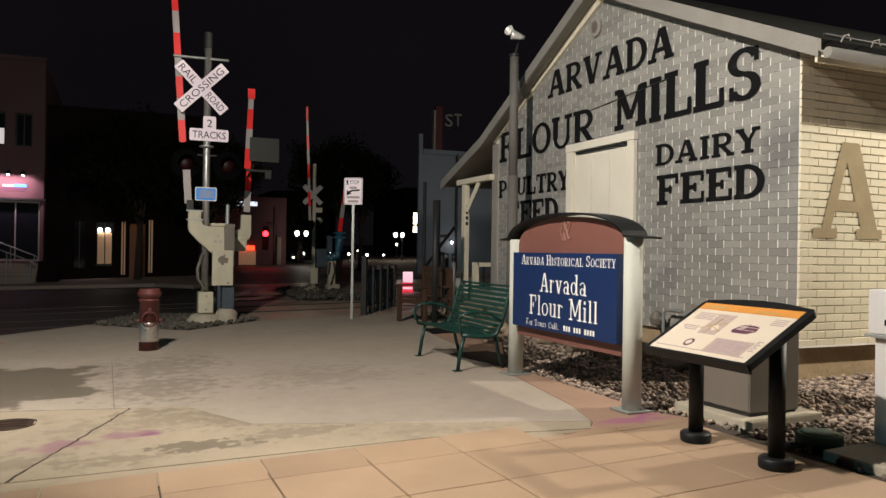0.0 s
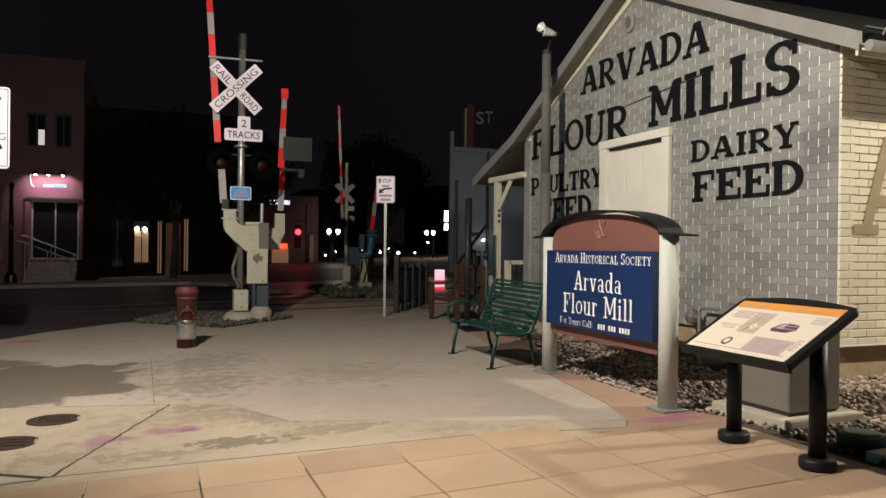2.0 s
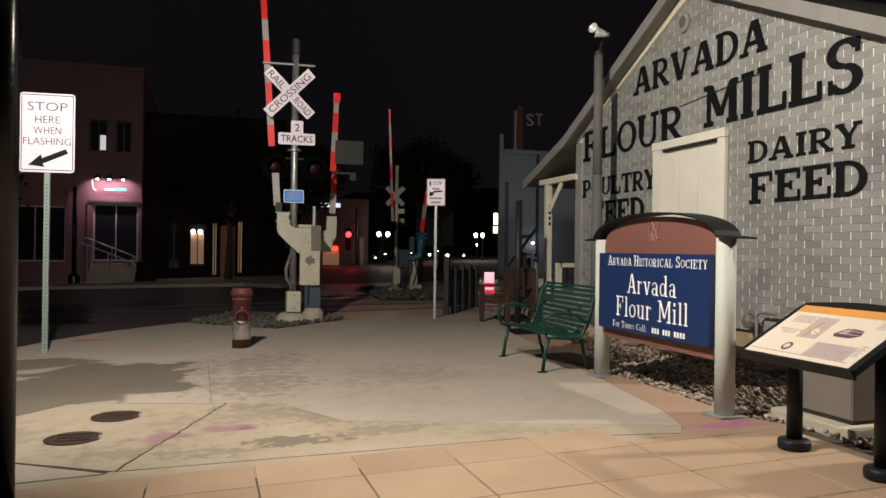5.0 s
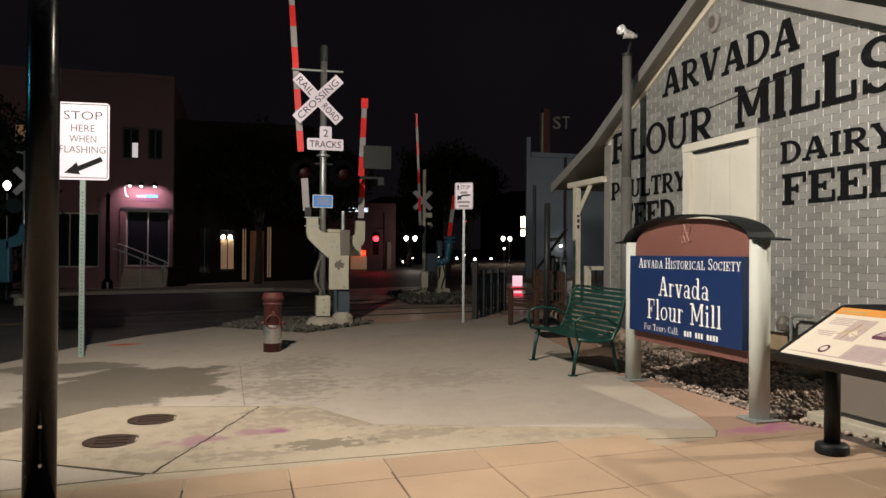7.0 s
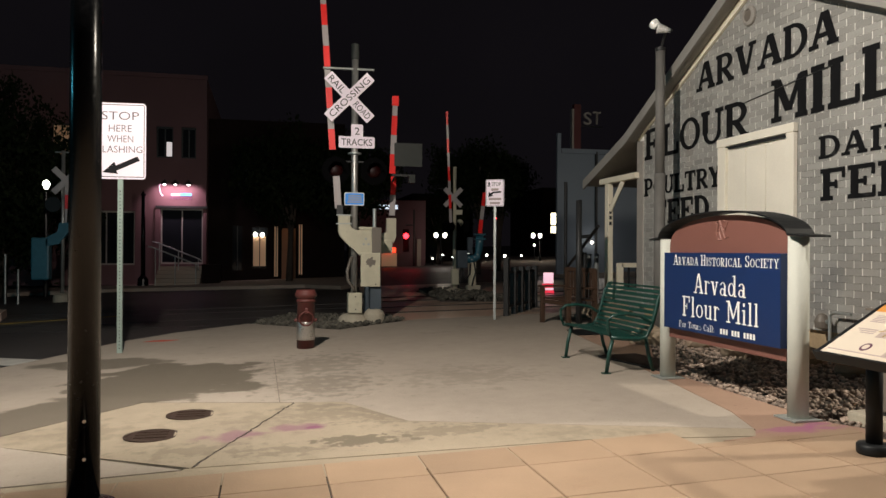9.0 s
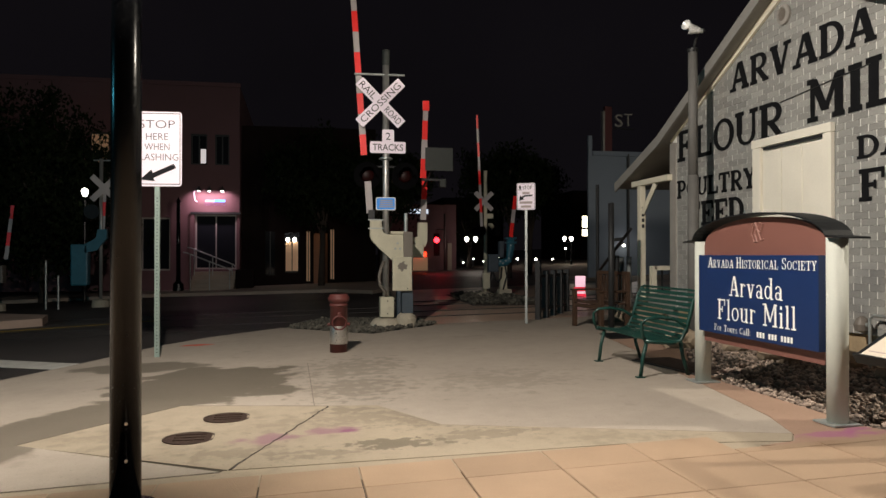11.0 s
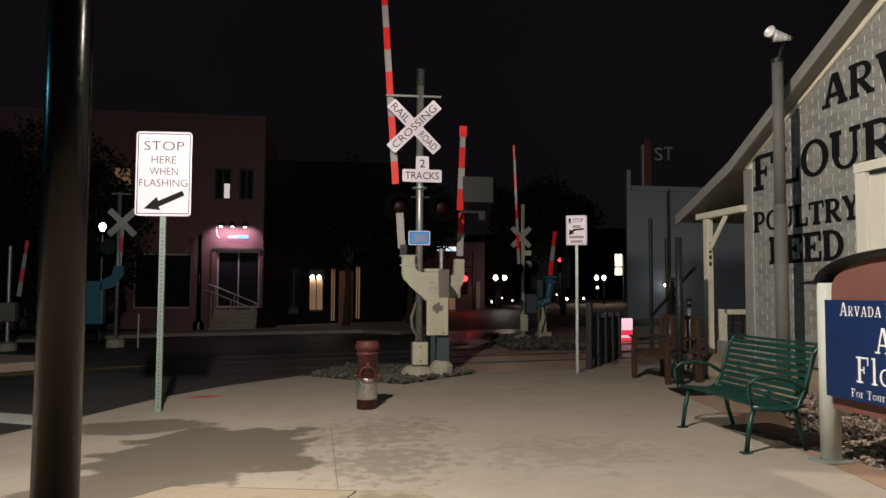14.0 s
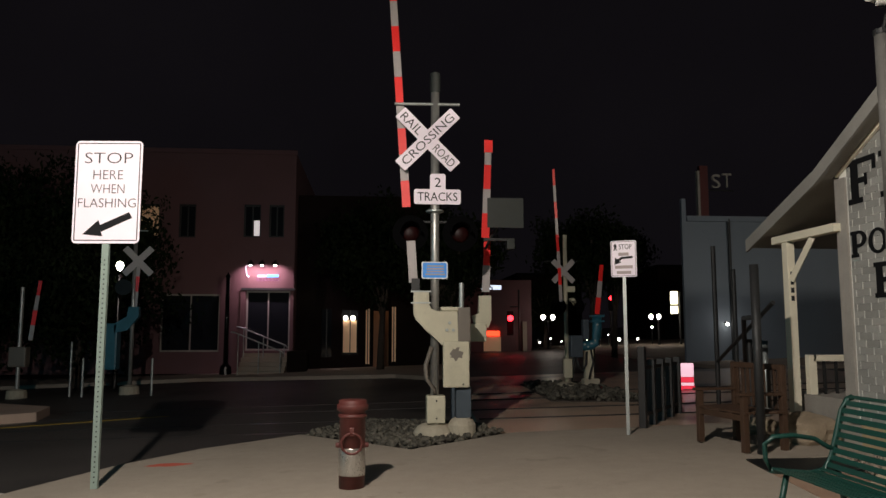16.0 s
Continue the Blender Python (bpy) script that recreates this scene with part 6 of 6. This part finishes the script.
for x, z, r in ((11.3, 0.42, 0.09), (11.9, 0.58, 0.07), (17.0, 0.5, 0.1), (18.5, 0.4, 0.12), (12.6, 0.35, 0.06), (15.0, 0.35, 0.06), (19.9, 0.38, 0.08), (21.0, 1.2, 0.09), (8.3, 0.4, 0.06), (14.2, 0.4, 0.05), (16.1, 0.45, 0.05), (9.3, 0.5, 0.05), (10.3, 0.35, 0.06), (13.4, 0.62, 0.06), (15.5, 0.7, 0.07), (17.7, 0.75, 0.05)):
    s_ = thing("light_bollard", "small far path light glowing white", "light", x, 58, 0, group="far path lights")
    part("stem", rod((0, 0, -0.1), (0, 0, z - r * 0.8), 0.04, 0.03, 8), M_DARK, s_)
    part("globe", lathe([(r * 0.3, z - r), (r * 0.9, z - r * 0.4), (r, z), (r * 0.8, z + r * 0.6), (0.01, z + r)], 10), G_LAMP, s_, "glowing globe", True)
sigl = thing("traffic_light", "traffic light glowing red over the far street", "traffic light", 16.69, 54, 0)
part("post", rod((0, 0.1, 0), (0, 0.1, 4), 0.07), M_DARK, sigl)
part("housing", box(-0.2, 0.2, -0.05, 0.1, 2.4, 3.6, 0.04), M_BLACK, sigl)
part("lamp", moved(lathe([(0.16, 0), (0.12, 0.05), (0.02, 0.08)], 14), pose(0, -0.05, 3.3, 90)), G_RED, sigl, "glowing red lamp")
sig5 = thing("traffic_light", "traffic light glowing red at the far corner", "traffic light", 9.55, 53.0, 0)
part("post", rod((0.6, 0.1, 0), (0.6, 0.1, 4), 0.07), M_DARK, sig5)
part("mast_arm", rod((0.6, 0.1, 2.9), (0, 0.1, 2.9), 0.05), M_DARK, sig5)
part("housing", box(-0.22, 0.22, -0.05, 0.09, 1.0, 2.6, 0.04), M_BLACK, sig5)
part("lamp", moved(lathe([(0.2, 0), (0.14, 0.06), (0.02, 0.1)], 14), pose(0, -0.05, 2.12, 90)), G_RED, sig5, "glowing red lamp")
lamp("signal_glow", "POINT", (9.55, 51.5, 2.1), 16, (1.0, 0.03, 0.05), 0.2)
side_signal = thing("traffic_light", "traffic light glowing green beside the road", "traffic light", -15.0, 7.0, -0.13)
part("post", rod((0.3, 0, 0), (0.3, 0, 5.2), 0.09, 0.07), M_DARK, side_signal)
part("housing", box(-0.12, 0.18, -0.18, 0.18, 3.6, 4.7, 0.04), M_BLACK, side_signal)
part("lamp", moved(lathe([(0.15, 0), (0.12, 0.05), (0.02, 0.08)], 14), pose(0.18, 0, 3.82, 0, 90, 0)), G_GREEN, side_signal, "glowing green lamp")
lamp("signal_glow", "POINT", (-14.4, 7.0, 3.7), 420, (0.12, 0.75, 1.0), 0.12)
bar_ = thing("corner_shop", "dim corner shop with red neon over its door", "building", 8, 56, 0)
world_part("wall", box(6.5, 11.6, 56, 64, -0.1, 4.9), M_STUCCO, bar_)
world_part("window", box(8.2, 9.4, 55.9, 55.99, -0.05, 0.95), G_WARM, bar_, "lit shop window")
world_part("neon", box(8.3, 9.3, 55.8, 55.88, 1.0, 1.35), G_NEON, bar_, "glowing red neon band")
world_part("lit_letters", moved(bars(1, 1.6, 0.55), Matrix.Translation((8.75, 55.98, 4.5))), G_BLUEWHITE, bar_, "pale lit bars of a shop name")
world_part("column", box(10.9, 11.2, 55.7, 55.98, -0.1, 2.0), M_PAVE, bar_)
ys = thing("lit_box_sign", "pale yellow lit box sign on the far street", "sign", 21.1, 54, 0)
part("post", rod((0.5, 0.2, 0), (0.5, 0.2, 3.6), 0.08), M_DARK, ys)
part("upper_box", box(-0.2, 0.25, -0.1, 0.1, 2.75, 3.6, 0.03), G_SIGNY, ys, "lit yellow box")
part("lower_box", box(-0.2, 0.25, -0.1, 0.1, 2.1, 2.6, 0.03), G_SIGNY, ys, "lit yellow box")
for k, (x0, x1, y, h, name) in enumerate(((-60, -16.2, 40, 6, "a"), (11.8, 15.5, 62, 5.5, "b"), (15.7, 26, 95, 7, "c"), (26.2, 60, 70, 6.5, "d"), (-60, 6.0, 75, 8, "e"))):
    far = thing("far_building", "dark far building along the night street", "building", x0, y, 0)
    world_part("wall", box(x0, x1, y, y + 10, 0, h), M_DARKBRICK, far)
    world_part("roof", box(x0 - 0.1, x1 + 0.1, y - 0.15, y + 10, h + 0.004, h + 0.25), M_ROOF, far)
    for j in range(int((x1 - x0) / 2.6)):
        lit = random.random() < 0.45 and k in (1, 2, 3)
        world_part("window", box(x0 + 0.8 + j * 2.6, x0 + 2.0 + j * 2.6, y - 0.03, y - 0.004, 0.4, 1.5 + 0.3 * random.random()), G_SHOP if lit else M_GLASS, far)

# ---- trees ----


def tree(x, y, height, spread, clump_count, seed, low=0.35):
    rnd = random.Random(seed)
    tr = thing("tree", "leafy street tree, dark against the night sky", "tree", x, y, 0, group="street trees")
    b = rod((0, 0, -0.1), (0.1, 0, height * 0.4), 0.16, 0.1, 10)
    tips = []
    for k in range(9):
        a, e = rnd.uniform(0, 6.28), rnd.uniform(0.2, 1.0)
        q = Vector((math.cos(a) * spread * 0.6 * e, math.sin(a) * spread * 0.6 * e, height * rnd.uniform(0.55, 0.92)))
        tube([(0.1, 0, height * rnd.uniform(0.25, 0.4)), tuple(q * 0.5 + Vector((0, 0, height * 0.22))), tuple(q)], 0.045, 6, bm=b)
        tips.append(q)
    part("trunk", b, M_BARK, tr, smooth=True)
    verts, faces = [], []
    for k in range(clump_count):
        u = rnd.random()
        c = Vector((rnd.gauss(0, 1), rnd.gauss(0, 1), rnd.gauss(0, 1))).normalized() * (rnd.random() ** 0.45)
        c = Vector((c.x * spread, c.y * spread, height * (low + (1 - low) / 2) + c.z * height * (1 - low) / 2))
        c += Vector((noise.noise(c * 0.9), noise.noise(c * 0.9 + Vector((7, 0, 0))), noise.noise(c * 0.9 + Vector((0, 7, 0))))) * spread * 0.45
        for j in range(9):
            o = c + Vector((rnd.gauss(0, 0.2), rnd.gauss(0, 0.2), rnd.gauss(0, 0.18)))
            r = rnd.uniform(0.06, 0.13)
            m = Euler((rnd.uniform(0, 6), rnd.uniform(0, 6), rnd.uniform(0, 6))).to_matrix()
            n = len(verts)
            verts += [tuple(o + m @ Vector(v)) for v in ((-r, 0, 0), (0, -r * 0.5, 0.02), (r, 0, 0), (0, r * 0.5, 0.02))]
            faces.append((n, n + 1, n + 2, n + 3))
    me = bpy.data.meshes.new("crown")
    me.from_pydata(verts, [], faces)
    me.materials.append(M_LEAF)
    ob = new("crown", me)
    ob.parent = tr
    return tr


tree(0.9, 34.4, 6.6, 2.3, 1100, 1, 0.42)
tree(3.6, 34.2, 6.3, 2.1, 1000, 2, 0.42)
tree(10.2, 36.5, 6.3, 2.2, 1300, 3, 0.47)
tree(12.2, 39.5, 6.2, 1.6, 900, 4, 0.5)
tree(-9.6, 31.0, 7.6, 3.0, 2400, 5, 0.12)
tree(-14.0, 32.0, 8.2, 3.2, 2400, 6, 0.12)
tree(13.0, 58, 4.6, 1.8, 350, 7, 0.3)

# ---- pieces: paving, then bricks ----
paving = solid("sidewalk", prism([(-4.05, -4), (4.16, -4), (4.16, 4.6), (3.3, 4.6), (3.3, 4.70), (-4.05, 4.98)], -0.9, -0.02), M_JOINT, "salmon paving stones with dark joints", "pavement", "structure")
xs_ = [0.288 + 0.635 * k for k in range(-7, 7)]
ys_ = [4.985, 4.63] + [4.63 - 0.635 * k for k in range(1, 14)]
shared = {}
for i in range(len(xs_) - 1):
    for j in range(len(ys_) - 1):
        x0, x1, y1, y0 = max(xs_[i], -4.03), min(xs_[i + 1], 4.15), ys_[j], ys_[j + 1]
        if j == 0:
            y1 = 5.085 if x1 < 2.9 else 4.74
        if y1 - y0 < 0.08:
            continue
        key = (round(x1 - x0, 3), round(y1 - y0, 3))
        if key not in shared:
            w, d = key
            b = box(-w / 2 + 0.005, w / 2 - 0.005, -d / 2 + 0.005, d / 2 - 0.005, -0.06, 0)
            bmesh.ops.bevel(b, geom=[e for e in b.edges if all(v.co.z > -0.01 for v in e.verts)], offset=0.004, segments=1, affect="EDGES")
            shared[key] = mesh_of("paving_stone", b, M_TILE)
        ob = new("paving_stone", shared[key])
        ob.parent = paving
        ob.location = ((x0 + x1) / 2, (y0 + y1) / 2, random.uniform(-0.0008, 0.0004))

COURSE, LENGTH = 0.081, 0.245


def brick_mesh(w, h, material, lap=0.0, proud=0.0075):
    """One brick: back at y = 0, its face proud towards -y, edges chamfered."""
    a, c, e = w / 2 - (0.003 if lap else 0.0068), h / 2 - (0.0045 if lap else 0.0004), 0.004 if lap else 0.002
    me = bpy.data.meshes.new("brick")
    me.from_pydata([(-a, 0, -c), (a, 0, -c), (a, 0, c), (-a, 0, c), (-a + e, -proud, -c + e), (a - e, -proud, -c + e), (a - e, -proud - lap, c - e), (-a + e, -proud - lap, c - e)], [],
                   [(4, 5, 6, 7), (0, 1, 5, 4), (1, 2, 6, 5), (2, 3, 7, 6), (3, 0, 4, 7)])
    me.materials.append(material)
    return me


def brickwork(parent, place, u0, u1, z0, top, skip, near, materials, lap=0.0):
    """Courses of brick on a wall. place(u, z) gives a pose in the world; near(u, z) picks the bricks that are parts of their own."""
    single, many = materials
    meshes, verts, faces = {}, [], []
    inv = PLAN[parent.parent].inverted()
    row = 0
    z = z0
    while z < top(None):
        u = u0 - (LENGTH / 2 if row % 2 else 0)
        while u < u1:
            a, b_ = max(u, u0), min(u + LENGTH, u1)
            mid, zc = (a + b_) / 2, z + COURSE / 2
            if b_ - a > 0.04 and zc - 0.06 < top(mid) and not skip(mid, zc):
                w = round(b_ - a, 3)
                if near(mid, zc):
                    if w not in meshes:
                        meshes[w] = brick_mesh(w, COURSE, single, lap, 0.014 if lap else 0.006)
                    ob = new("brick", meshes[w])
                    ob.parent = parent
                    ob.matrix_basis = inv @ place(mid, zc)
                else:
                    src = brick_mesh(w, COURSE, many, lap, 0.014 if lap else 0.006)
                    m, n = inv @ place(mid, zc), len(verts)
                    verts += [tuple(m @ v.co) for v in src.vertices]
                    faces += [tuple(n + i for i in f.vertices) for f in src.polygons]
                    bpy.data.meshes.remove(src)
            u += LENGTH
        z += COURSE
        row += 1
    me = bpy.data.meshes.new("bricks")
    me.from_pydata(verts, [], faces)
    me.materials.append(many)
    ob = new("bricks", me)
    ob.parent = parent
    tagged(ob, kind="stuff")


def gable_top(y):
    if y is None:
        return APEX_Z
    return min(EAVE_Z + (APEX_Z - EAVE_Z) * (y - GY0) / (APEX_Y - GY0), APEX_Z + (3.4 - APEX_Z) * (y - APEX_Y) / (GY1 - APEX_Y)) - 0.1


brickwork(wall, lambda u, z: Matrix.Translation((GX, u, z)) @ FACE_WEST, GY0, GY1 - 0.15, BASE, gable_top, lambda u, z: 8.08 < u < 9.36 and 0.72 < z < 2.92, lambda u, z: u < 7.5 and z < 2.9, (M_BRICK, M_BRICKS))
brickwork(side, lambda u, z: Matrix.Translation((u, GY0, z)), GX, 12.0, BASE, lambda u: EAVE_Z - 0.05, lambda u, z: False, lambda u, z: u < 7.7 and z < 2.8, (M_CREAMBRICK, M_CREAMBRICKS), 0.004)
